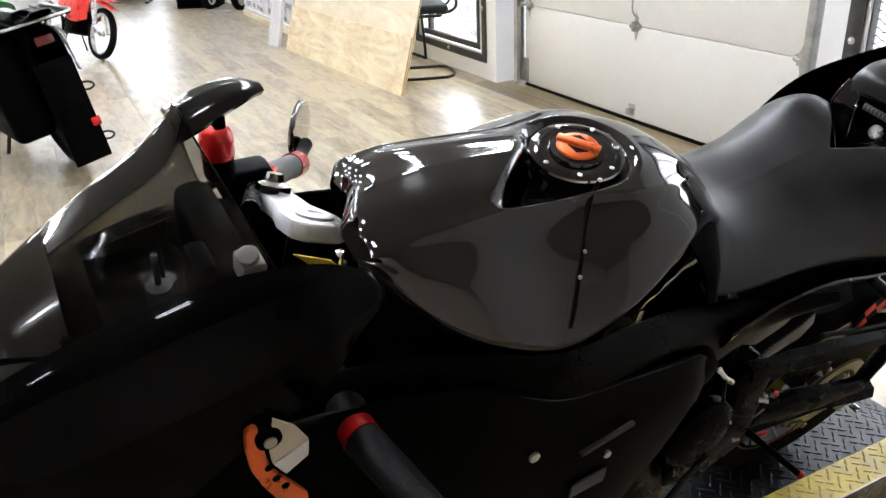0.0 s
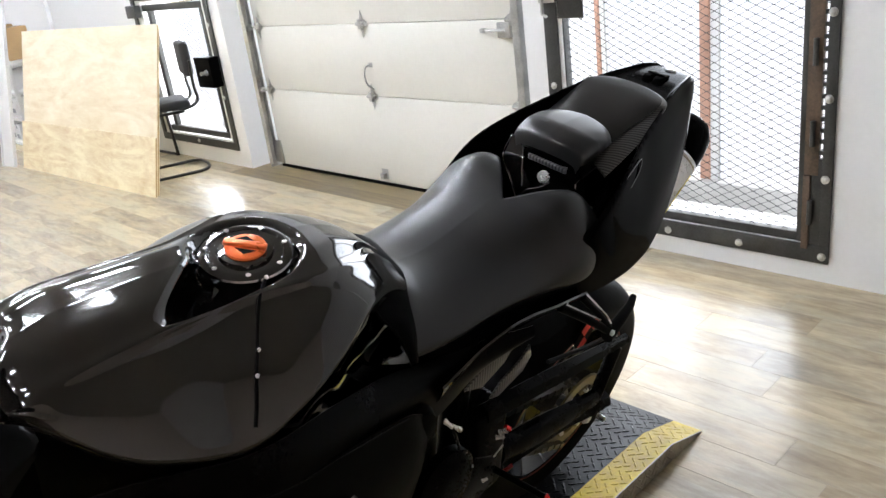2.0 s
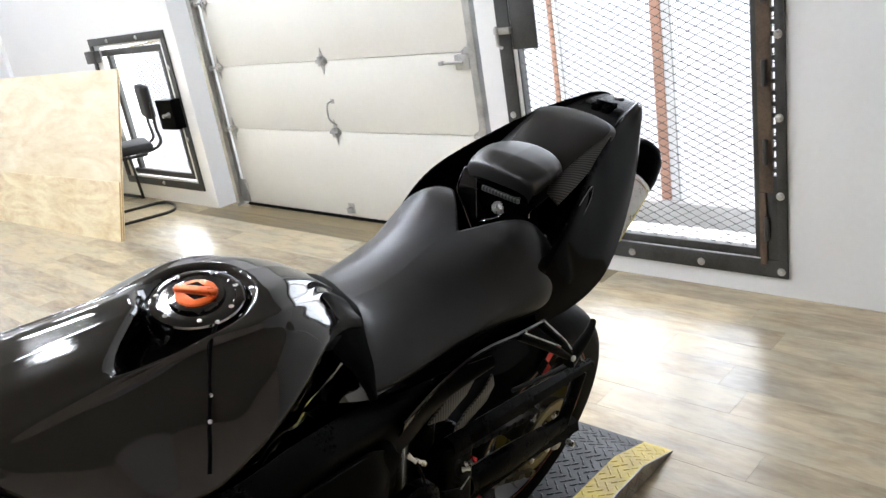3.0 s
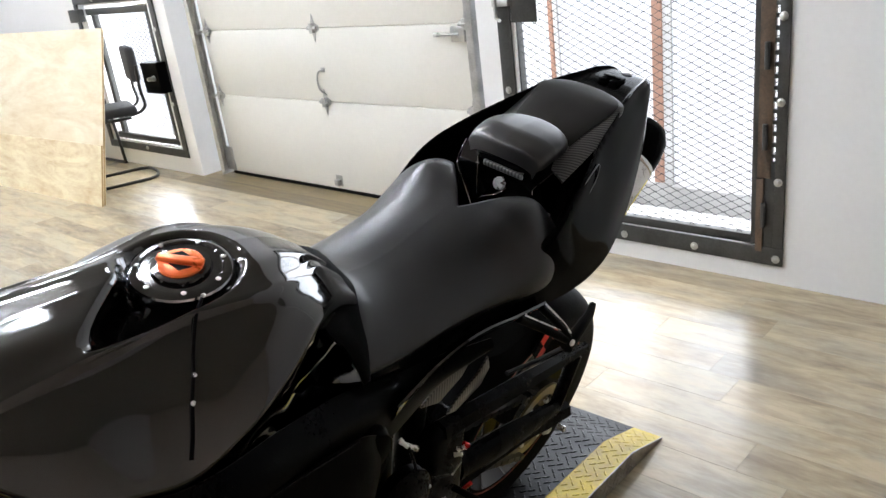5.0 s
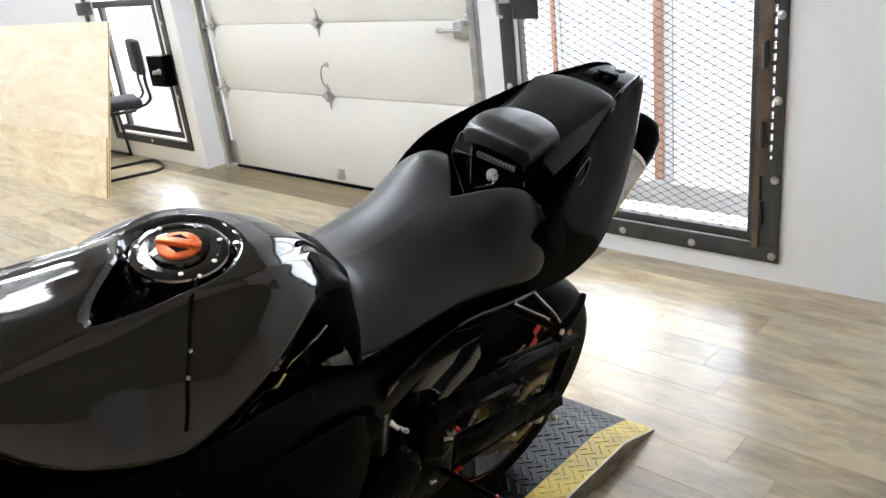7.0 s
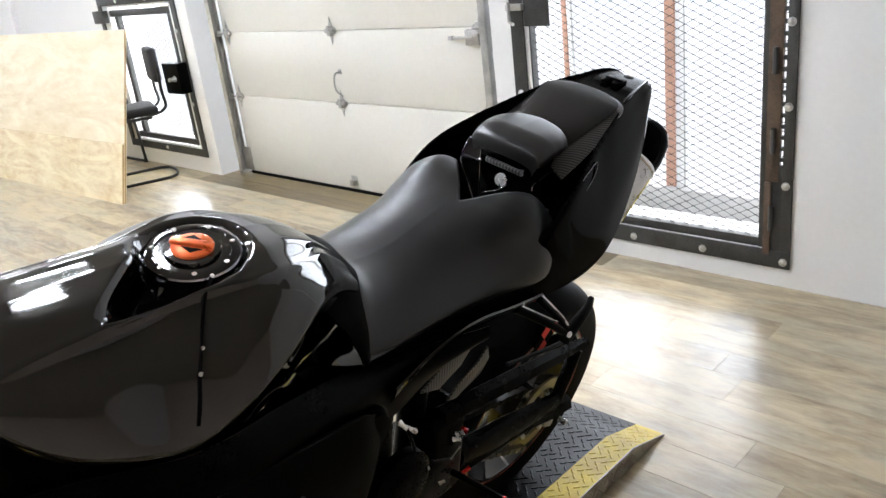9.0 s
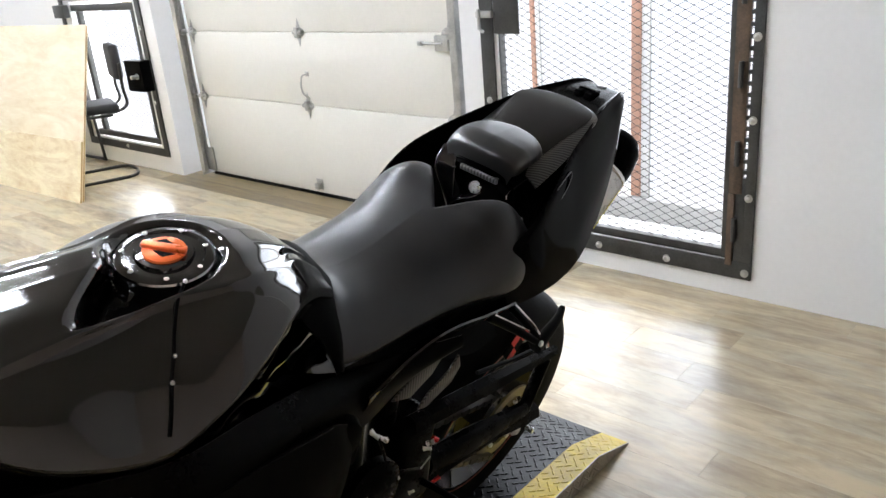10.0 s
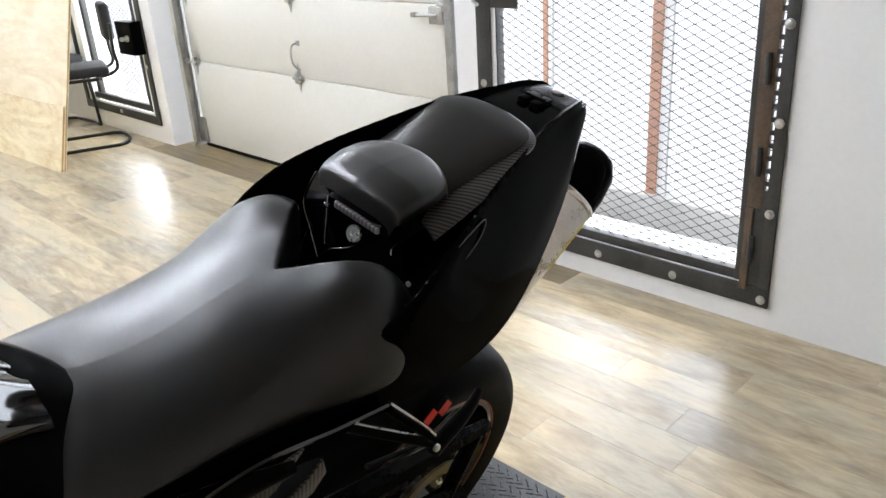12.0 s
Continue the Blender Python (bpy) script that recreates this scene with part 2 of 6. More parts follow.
# black lifted towards brown: some of the floor's reflection sits in the base colour
M_PAINT = surf("gloss_black_paint_floor_tint", (0.0085, 0.0071, 0.006), 0.06, 0, 0.2, 4, 300, 0.0, 0.0, 0.7, 0.02)
M_MATTE = surf("seat_vinyl", (0.004, 0.004, 0.0046), 0.32, 0, 0.12, 9, 700, 0.0003, 0, 0.46, 0.02)
M_PLASTIC = surf("black_plastic", (0.0008, 0.0008, 0.0008), 0.45, 0, 0.2, 12, 300, 0.0005, 0, 0.02)
M_SATIN = surf("satin_black_paint", (0.0012, 0.0011, 0.001), 0.09, 0, 0.2, 4, 300, 0.0, 0.0, 0.012, 0.03)
# aluminium whitened, less metallic: strong light on the clamps put into the colour
M_LITALU = surf("lit_aluminium", (0.92, 0.92, 0.92), 0.45, 0.2, 0.06, 20, 200)
M_RUBBER = surf("tyre_rubber", (0.0018, 0.0018, 0.0018), 0.6, 0, 0.25, 9, 120, 0.001, 0, 0.06)
M_FRAME = surf("black_anodised_metal", (0.0009, 0.0009, 0.0009), 0.28, 0.0, 0.2, 10, 200, 0, 0, 0.03)
M_ALU = surf("brushed_aluminium", (0.72, 0.72, 0.72), 0.3, 0.9, 0.1, 20, 200)
M_GRIP = surf("dark_grey_rubber", (0.055, 0.058, 0.065), 0.5, 0, 0.15, 20, 200, 0.0005)
M_GRIP2 = surf("worn_black_rubber", (0.004, 0.004, 0.004), 0.5, 0, 0.3, 20, 200, 0.0008, 0, 0.12)
M_ARM = surf("satin_black_arm", (0.001, 0.001, 0.001), 0.28, 0, 0.2, 10, 200, 0, 0, 0.035)
M_CHAIN = surf("oiled_chain_steel", (0.07, 0.065, 0.06), 0.35, 0.9, 0.3, 30, 200)
M_CHROME = surf("chrome", (0.8, 0.8, 0.8), 0.1, 1.0, 0.05, 10, 100, 0, 0, 0.5, 0.03)
M_ORANGE = surf("orange_anodised", (0.85, 0.16, 0.035), 0.3, 0.3, 0.1, 20, 150)
M_RED = surf("red_anodised", (0.6, 0.012, 0.012), 0.25, 0.3, 0.1, 20, 150, 0, 0.5)
M_REDTAPE = surf("red_tape", (0.75, 0.05, 0.03), 0.5, 0, 0.08, 30, 200)
M_GLOSS = surf("deep_gloss_black", (0.0012, 0.0012, 0.0014), 0.04, 0, 0.2, 4, 300, 0.0, 1.0, 0.5, 0.02)
M_COVER = surf("satin_black_cover", (0.001, 0.001, 0.001), 0.3, 0, 0.2, 8, 200, 0.0003, 0, 0.03, 0.05)
M_WING = surf("gloss_black_wing", (0.0012, 0.0012, 0.0012), 0.05, 0, 0.2, 4, 300, 0, 0, 0.05, 0.02)
M_RIM = surf("polished_black_rim", (0.35, 0.35, 0.36), 0.12, 1.0, 0.1, 20, 200)
M_LEATHER = surf("satin_leather", (0.008, 0.0068, 0.0060), 0.36, 0, 0.1, 30, 900, 0.00015, 0, 0.22, 0.015)
M_PAD = surf("bump_pad_vinyl", (0.004, 0.004, 0.0044), 0.33, 0, 0.06, 20, 900, 0.0, 0, 0.6, 0.01)
M_STRIPE = surf("orange_red_stripe", (0.30, 0.055, 0.03), 0.5, 0, 0.1, 30, 200)
M_CARBON = carbon("carbon_fibre")
M_YELLOWTAG = surf("yellow_tag", (0.75, 0.62, 0.05), 0.5, 0, 0.1, 20, 150)
M_GOLD = surf("worn_gold_steel", (0.22, 0.18, 0.10), 0.35, 0.9, 0.25, 30, 200)
M_SMOKE = glass("smoked_acrylic", (0.30, 0.29, 0.27))
M_SMOKEDARK = surf("dark_tinted_acrylic", (0.008, 0.0075, 0.0065), 0.12, 0, 0.15, 8, 90, 0, 0, 0.3)
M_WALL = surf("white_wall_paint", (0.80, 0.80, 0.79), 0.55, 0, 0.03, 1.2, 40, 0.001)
# unseen walls and ceiling: tones chosen for what the motorcycle reflects
M_FRONTWALL = surf("unseen_front_wall", (0.30, 0.265, 0.235), 0.6, 0, 0.05, 1.2, 40, 0.001)
M_SIDEWALL = surf("unseen_side_wall", (0.48, 0.40, 0.335), 0.6, 0, 0.05, 1.2, 40, 0.001)
M_CEIL = surf("ceiling_paint", (0.36, 0.34, 0.32), 0.7, 0, 0.03, 1.0, 30, 0.001)
M_DOOR = surf("cream_door_enamel", (0.78, 0.765, 0.70), 0.42, 0, 0.03, 1.5, 50, 0.0006)
M_STEEL = surf("dark_gate_steel", (0.06, 0.06, 0.058), 0.5, 0.6, 0.3, 8, 120, 0.001)
M_MESH = surf("expanded_steel", (0.05, 0.05, 0.05), 0.5, 0.6, 0.3, 12, 120)
M_RUST = surf("rusty_steel", (0.16, 0.11, 0.075), 0.6, 0.4, 0.4, 10, 120, 0.001, alt=(0.06, 0.045, 0.035))
M_GALV = surf("galvanised_steel", (0.5, 0.5, 0.48), 0.42, 0.85, 0.2, 12, 90)
M_PLY = wood("plywood", (0.92, 0.83, 0.63), (0.74, 0.58, 0.35), (0.45, 1.6, 1.7), 0.0, 0.55, warp=2.6)
M_PLYKNOT = wood("knotty_plywood", (0.91, 0.80, 0.55), (0.62, 0.43, 0.20), (0.6, 1.9, 2.1), 0.0, 0.55, warp=3.2)
M_PLYEDGE = wood("plywood_edge", (0.6, 0.42, 0.2), (0.35, 0.2, 0.08), (2, 2, 60))
M_PLANK = wood("vinyl_plank", (0.50, 0.41, 0.26), (0.17, 0.125, 0.072), (2.2, 9.0, 9.0), 0.58, 0.42, True, (0.87, 0.93, 1.04), 0.7)
M_OLDPLANK = wood("worn_brown_plank", (0.23, 0.175, 0.09), (0.085, 0.062, 0.03), (1.3, 14, 14), 0.15, 0.4, True)
M_SUBFLOOR = surf("floor_joint", (0.14, 0.11, 0.075), 0.8)
M_PLATE = surf("black_tread_plate", (0.004, 0.0042, 0.005), 0.4, 0.0, 0.3, 14, 160, 0.0006, 0, 0.2)
M_YELLOW = surf("worn_yellow_paint", (0.62, 0.46, 0.03), 0.5, 0, 0.2, 14, 90, 0.0008, alt=(0.42, 0.30, 0.03))
M_BAREPLATE = surf("bare_tread_steel", (0.32, 0.29, 0.24), 0.4, 0.8, 0.3, 20, 150, 0.001)
M_BLACK = surf("black_fabric", (0.015, 0.015, 0.018), 0.8, 0, 0.2, 30, 300, 0.001)
M_BLACKSTEEL = surf("black_steel_tube", (0.01, 0.01, 0.01), 0.35, 0.3)
M_WHITE = surf("white_plastic", (0.8, 0.8, 0.8), 0.4, 0, 0.03, 6, 60)
M_CREAM = surf("cream_plastic", (0.62, 0.55, 0.44), 0.45, 0, 0.05, 6, 60)
M_CARD = surf("cardboard", (0.5, 0.33, 0.16), 0.75, 0, 0.1, 8, 90)
M_GREY = surf("grey_plastic", (0.28, 0.29, 0.31), 0.5, 0, 0.1, 8, 90)
M_BLUE = surf("blue_bag", (0.03, 0.13, 0.42), 0.5, 0, 0.2, 10, 90)
M_GREEN = surf("green_plastic", (0.05, 0.42, 0.06), 0.35, 0, 0.1, 8, 90)
M_REDPLASTIC = surf("red_plastic", (0.6, 0.03, 0.02), 0.3, 0, 0.1, 8, 90)
M_TAILRED = surf("dark_red_lens", (0.06, 0.003, 0.003), 0.2, 0, 0.1, 8, 90)
M_CONCRETE = surf("outside_concrete", (0.55, 0.54, 0.52), 0.8, 0, 0.12, 3, 40, 0.003)
M_BRICKRED = surf("red_brown_post", (0.5, 0.28, 0.20), 0.6, 0, 0.12, 6, 60)
M_OUTWHITE = surf("white_outside_wall", (0.85, 0.85, 0.85), 0.7, 0, 0.03, 2, 30)
M_TUBE = glow("fluorescent_tube", (0.93, 0.98, 1.08), 205.0)
M_MIRROR = surf("mirror_glass", (0.85, 0.85, 0.85), 0.03, 1.0, 0.01, 3, 30, 0, 0, 0.5, 0.01)

# ---- the room ----
WALL_Y, DOOR_Y, CEIL = 4.70, 4.85, 3.2
X0, X1, Y0 = -11.5, 6.2, -4.5


def structure(name, bm, mat, label, category, angle=30):
    return single(name, bm, mat, label, category, "structure", "", angle)


# back wall with three openings: mesh window, roll-up door, mesh gate
bm = bmesh.new()
for x0, x1, z0, z1 in ((X0, -2.70, 0, CEIL), (-2.70, -1.68, 0, 0.20), (-2.70, -1.68, 1.30, CEIL), (-1.68, -1.44, 0, CEIL), (-1.44, 1.43, 2.2, CEIL),
                       (1.43, 1.66, 0, CEIL), (1.66, 2.874, 0, 0.16), (1.66, 2.874, 2.2, CEIL), (2.874, X1, 0, CEIL)):
    add_box(bm, x0, x1, WALL_Y, WALL_Y + 0.26, z0, z1)
structure("wall_back", bm, M_WALL, "white painted back wall with door and mesh openings", "wall")
bm = bmesh.new()
for y0, y1, z0, z1 in ((Y0 - 0.2, 1.0, 0, CEIL), (1.0, 3.9, 0, 0.45), (1.0, 3.9, 2.35, CEIL), (3.9, WALL_Y + 0.26, 0, CEIL)):
    add_box(bm, X0 - 0.2, X0, y0, y1, z0, z1)
structure("wall_left", bm, M_WALL, "white painted end wall behind the storage", "wall")
# side and front walls stay out of view; darker tones shape the reflections
structure("wall_right", box(X1, X1 + 0.2, Y0 - 0.2, WALL_Y + 0.26, 0, CEIL), M_SIDEWALL, "unseen side wall toned brown for reflections in the tank", "wall")
structure("wall_partition", box(3.71, X1, 4.07, 4.19, 0, CEIL), M_WALL, "white painted partition end beside the mesh gate", "wall")
structure("wall_front", box(X0, X1, Y0 - 0.2, Y0, 0, CEIL), M_FRONTWALL, "unseen front wall darkened to dim reflections on the motorcycle", "wall")
structure("ceiling", box(X0 - 0.2, X1 + 0.2, Y0 - 0.2, WALL_Y + 0.26, CEIL, CEIL + 0.15), M_CEIL, "unseen shop ceiling in grey, darkened to deepen reflections on the seat", "ceiling")
floor = structure("floor", box(X0, X1, Y0, WALL_Y + 0.26, -0.12, -0.006), M_SUBFLOOR, "vinyl plank floor in mixed brown and grey tones", "floor")

# shop window in the end wall
w2 = thing("window_2", "wide overexposed shop window with dark rails", "window", kind="structure")
for y0, y1, z0, z1 in ((1.0, 1.06, 0.45, 2.35), (3.84, 3.9, 0.45, 2.35), (2.42, 2.48, 0.51, 2.29), (1.06, 3.84, 0.45, 0.51), (1.06, 3.84, 2.29, 2.35), (1.06, 3.84, 0.98, 1.02)):
    part("window_bar", box(X0 - 0.13, X0 - 0.07, y0, y1, z0, z1, 0.004), M_STEEL, w2)

# ground and light outside
structure("ground", box(-40, 40, -40, 60, -0.3, -0.125), M_CONCRETE, "pale concrete ground outside the openings", "ground")
M_SKY = glow("bright_overcast_distance", (0.92, 0.98, 1.08), 6.0)
bm = box(-40, 40, 30.0, 30.1, -0.012, 20)
structure("backdrop", bm, M_SKY, "bright overexposed daylight outside", "backdrop")
structure("backdrop", box(-40.1, -40.0, -30, 30, -0.012, 20), glow("overcast_street_distance", (0.95, 0.98, 1.04), 2.2), "bright overcast daylight beyond the end window", "backdrop")


def storefront(xs, w, mat, label):
    t = thing("storefront_frame", label, "frame", kind="structure")
    for x, wd in xs:
        part("post", box(x, x + wd, 5.60, 5.72, 0.05, 2.6, 0.006), mat, t)
    part("sill", box(xs[0][0] - 0.4, xs[-1][0] + w, 5.56, 5.74, -0.125, 0.05, 0.006), M_CONCRETE, t, "low concrete sill")
    return t


front = storefront(((1.20, 0.03), (1.86, 0.058)), 1.6, M_BRICKRED, "red-brown painted storefront posts behind the mesh gate")
for x, wd in ((1.23, 0.03), (1.918, 0.05)):
    part("glazing_stop", box(x, x + wd, 5.61, 5.71, 0.05, 2.6, 0.004), M_OUTWHITE, front, "white glazing stop")
    part("gasket", box(x + wd, x + wd + 0.007, 5.608, 5.618, 0.05, 2.6, 0.001), M_GALV, front, "grey gasket")
storefront(((-3.0, 0.05), (-2.62, 0.14)), 1.2, M_OUTWHITE, "white painted posts outside the mesh window")


# roll-up door
door = thing("door_1", "cream enamelled sectional roll-up door, closed, with steel hinges", "garage door", kind="structure")
joints = [0.020, 0.600, 1.055, 1.510, 1.965, 2.3]
for z0, z1 in zip(joints, joints[1:]):
    bm = box(-1.25, 1.27, DOOR_Y, DOOR_Y + 0.045, z0 + 0.0015, z1 - 0.0015, 0.005, 2)
    part("door_panel", bm, M_DOOR, door)
part("bottom_seal", box(-1.25, 1.27, DOOR_Y - 0.002, DOOR_Y + 0.05, -0.004, 0.0205, 0.004), M_RUBBER, door, "black rubber bottom seal")


def hinge(x, z, wide=0.05, tall=0.085):
    bm = bmesh.new()
    y = DOOR_Y - 0.003
    out = [(0, tall), (wide * 0.35, tall * 0.35), (wide, tall * 0.15), (wide, -tall * 0.15), (wide * 0.35, -tall * 0.35), (0, -tall),
           (-wide * 0.35, -tall * 0.35), (-wide, -tall * 0.15), (-wide, tall * 0.15), (-wide * 0.35, tall * 0.35)]
    h = part("hinge", plate(out, 0.003, Matrix.Translation((x, y, z)) @ pose(0, 0, 0, 90)), M_GALV, door, "galvanised steel hinge")
    b2 = bmesh.new()
    add_tube(b2, [(x - wide * 0.8, y - 0.012, z), (x + wide * 0.8, y - 0.012, z)], 0.012, 10)
    add_box(b2, x - 0.016, x + 0.016, y - 0.026, y, z - 0.03, z + 0.03, 0.004)
    part("knuckle", b2, M_GALV, h)
    b3 = bmesh.new()
    for dz in (tall * 0.7, -tall * 0.7):
        add_lathe(b3, [(0.006, 0), (0.006, 0.004), (0.003, 0.006)], 8, Matrix.Translation((x, y - 0.001, z + dz)) @ pose(0, 0, 0, 90))
    part("bolt", b3, M_GALV, h)


for z in joints[1:5]:
    for x in (-1.19, 0.0, 1.235):
        hinge(x, z)
# pull handle, slide latch, floor lock
bm = tube([(0.02, DOOR_Y, 0.80), (0.004, DOOR_Y - 0.030, 0.79), (-0.004, DOOR_Y - 0.040, 0.74), (0.002, DOOR_Y - 0.036, 0.685), (0.020, DOOR_Y - 0.004, 0.645)], 0.0055, 8, 24)
h = part("pull_handle", bm, M_GALV, door, "galvanised pull handle")
part("handle_foot", box(0.005, 0.037, DOOR_Y - 0.005, DOOR_Y, 0.785, 0.815, 0.002), M_GALV, h)
bm = bmesh.new()
add_box(bm, 1.14, 1.235, DOOR_Y - 0.03, DOOR_Y, 0.965, 1.045, 0.006)
add_tube(bm, [(1.05, DOOR_Y - 0.03, 1.005), (1.20, DOOR_Y - 0.03, 1.005)], 0.008, 8)
add_box(bm, 1.03, 1.06, DOOR_Y - 0.045, DOOR_Y - 0.018, 0.994, 1.016, 0.004)
part("slide_latch", bm, M_GALV, door, "galvanised slide latch")
bm = bmesh.new()
add_box(bm, -0.03, 0.03, DOOR_Y - 0.004, DOOR_Y, 0.045, 0.115, 0.001)
add_box(bm, -0.018, 0.018, DOOR_Y - 0.035, DOOR_Y, 0.05, 0.09, 0.004)
part("floor_lock", bm, M_GALV, door, "galvanised bottom bracket")
for x, s in ((-1.285, 1), (1.305, -1)):
    bm = bmesh.new()
    add_box(bm, x - 0.022, x + 0.022, DOOR_Y - 0.07, DOOR_Y - 0.066, 0.03, 2.3)
    add_box(bm, x - 0.024 * s, x - 0.02 * s, DOOR_Y - 0.066, DOOR_Y + 0.05, 0.0, 2.3)
    add_box(bm, x - 0.022, x + 0.022, DOOR_Y - 0.01, DOOR_Y - 0.006, 0.03, 2.3)
    tr = part("track", bm, M_GALV, door, "galvanised vertical track")
    part("bracket", box(x - 0.03, x + 0.085 * s, DOOR_Y - 0.012, DOOR_Y - 0.004, 0.03, 0.21, 0.003), M_GALV, tr)
    part("jamb_strip", box(x - 0.09 * s - 0.02, x - 0.09 * s + 0.02, DOOR_Y + 0.02, DOOR_Y + 0.06, 0, 2.2), M_STEEL, tr)
    for z in joints[1:5]:
        part("roller", lathe([(0.006, 0), (0.006, 0.06), (0.022, 0.062), (0.022, 0.085), (0.006, 0.087)], 14, Matrix.Translation((x + 0.09 * s, DOOR_Y - 0.03, z)) @ pose(0, 0, 0, 0, -90 * s)), M_GALV, tr)


# expanded metal over the openings
def strands(x0, x1, z0, z1, y, cw, ch, t):
    """Diamond mesh of twisted strands, one skin of many thin bars."""
    bm = bmesh.new()
    nx, nz = int((x1 - x0) / cw), int((z1 - z0) / ch)
    cw, ch = (x1 - x0) / nx, (z1 - z0) / nz
    verts, faces = [], []
    for i in range(nx):
        for j in range(nz * 2):
            xa = x0 + i * cw + (0 if j % 2 == 0 else cw / 2)
            za = z0 + j * ch / 2
            for sgn in (-1, 1):
                xb = xa + sgn * cw / 2
                if xb < x0 - 1e-6 or xb > x1 + 1e-6 or xa > x1 + 1e-6:
                    continue
                zb = za + ch / 2
                k = len(verts)
                for (px_, pz) in ((xa, za), (xb, zb)):
                    for dz, dy in ((-t, -t), (t, -t * 0.2), (t, t), (-t, t * 0.2)):
                        verts.append((px_, y + dy, pz + dz))
                for a, b in ((0, 1), (1, 2), (2, 3), (3, 0)):
                    faces.append((k + a, k + b, k + 4 + b, k + 4 + a))
    # flat bonds where the strands meet
    for i in range(nx + 1):
        for j in range(nz * 2 + 1):
            xa, za = x0 + i * cw + (0 if j % 2 == 0 else cw / 2), z0 + j * ch / 2
            if xa > x1 + 1e-6:
                continue
            k = len(verts)
            for dx, dz in ((-cw * 0.13, 0), (0, -t * 1.6), (cw * 0.13, 0), (0, t * 1.6)):
                verts.append((xa + dx, y - t * 1.2, za + dz))
            for dx, dz in ((-cw * 0.13, 0), (0, -t * 1.6), (cw * 0.13, 0), (0, t * 1.6)):
                verts.append((xa + dx, y + t * 1.2, za + dz))
            faces += [(k, k + 1, k + 2, k + 3), (k + 7, k + 6, k + 5, k + 4)] + [(k + a, k + 4 + a, k + 4 + (a + 1) % 4, k + (a + 1) % 4) for a in range(4)]
    me = bpy.data.meshes.new("mesh_panel")
    me.from_pydata(verts, [], faces)
    me.materials.append(M_MESH)
    return me


def gate(name, label, x0, x1, z0, z1, w, cell, hinge_side, bolts):
    g = thing(name, label, "mesh gate", kind="structure")
    y0, y1 = WALL_Y - 0.014, WALL_Y - 0.002
    part("frame_bottom", box(x0, x1, y0, y1, z0, z0 + w, 0.002), M_STEEL, g)
    part("frame_top", box(x0, x1, y0, y1, z1 - w, z1, 0.002), M_STEEL, g)
    part("frame_left", box(x0, x0 + w, y0, y1, z0 + w, z1 - w, 0.002), M_STEEL, g)
    part("frame_right", box(x1 - (0.04 if name == "gate_1" else w), x1, y0, y1, z0 + w, z1 - w, 0.002), M_STEEL, g)
    ob = new("mesh_panel", strands(x0 + w * 0.7, x1 - w * 0.7, z0 + w * 0.7, z1 - w * 0.7, WALL_Y + 0.02, *cell))
    ob.parent = g
    ob["kind"] = "stuff"
    bt = mesh_of(lathe([(0.017, 0), (0.017, 0.003), (0.012, 0.004), (0.011, 0.010), (0.006, 0.013)], 12, pose(0, 0, 0, 90)), "bolt", M_GALV)
    for x, z in bolts:
        o = new("bolt", bt)
        o.parent, o.location = g, (x, y0, z)
    return g


cx = 2.887
bolts = [(cx, z) for z in (0.115, 0.44, 0.755, 1.07, 1.40, 1.72)] + [(x, 0.115) for x in (1.62, 1.875, 2.20, 2.54)] + [(1.60, z) for z in (0.44, 0.76, 1.40)]
g = gate("gate_1", "dark steel gate frame with expanded metal mesh, rusty along its hinge side", 1.565, 2.912, 0.085, 2.25, 0.075, (0.066, 0.034, 0.0011), 1, bolts)
# inner leaf with its rusty hinge angle
part("leaf_stile", box(2.775, 2.800, WALL_Y + 0.004, WALL_Y + 0.05, 0.16, 2.18, 0.003), M_STEEL, g)
part("hinge_angle", box(2.802, 2.83, WALL_Y - 0.018, WALL_Y + 0.008, 0.14, 0.45, 0.003), M_RUST, g, "rusty steel hinge angle")
part("hinge_angle", box(2.802, 2.857, WALL_Y - 0.012, WALL_Y + 0.012, 0.451, 2.2, 0.003), M_RUST, g)
part("slot_cover", box(2.831, 2.8715, WALL_Y - 0.010, WALL_Y + 0.008, 0.14, 0.52, 0.002), M_STEEL, g)
k = 0
while k < 38:
    part("slot_tie", box(2.857, 2.8718, WALL_Y - 0.008, WALL_Y + 0.006, 0.535 + 0.044 * k, 0.552 + 0.044 * k), M_STEEL, g)
    k += 1
for z in (0.30, 0.62, 0.93, 1.24):
    part("barrel", tube([(2.834, WALL_Y - 0.022, z - 0.05), (2.834, WALL_Y - 0.022, z + 0.05)], 0.010, 10), M_STEEL, g)
part("leaf_rail", box(1.645, 2.775, WALL_Y + 0.004, WALL_Y + 0.045, 0.162, 0.20, 0.003), M_STEEL, g)
part("leaf_stile", box(1.640, 1.665, WALL_Y + 0.004, WALL_Y + 0.05, 0.201, 2.18, 0.003), M_STEEL, g)
# lock plate
lk = part("lock_plate", box(1.655, 1.80, WALL_Y - 0.022, WALL_Y - 0.016, 1.075, 1.40, 0.002), M_STEEL, g, "dark perforated lock plate")
bm = bmesh.new()
add_box(bm, 1.565, 1.66, WALL_Y - 0.045, WALL_Y - 0.015, 1.15, 1.18, 0.004)
add_tube(bm, [(1.59, WALL_Y - 0.05, 1.19), (1.59, WALL_Y - 0.05, 1.10), (1.62, WALL_Y - 0.06, 1.09)], 0.008, 8)
part("slide_bolt", bm, M_GALV, lk, "galvanised slide bolt")

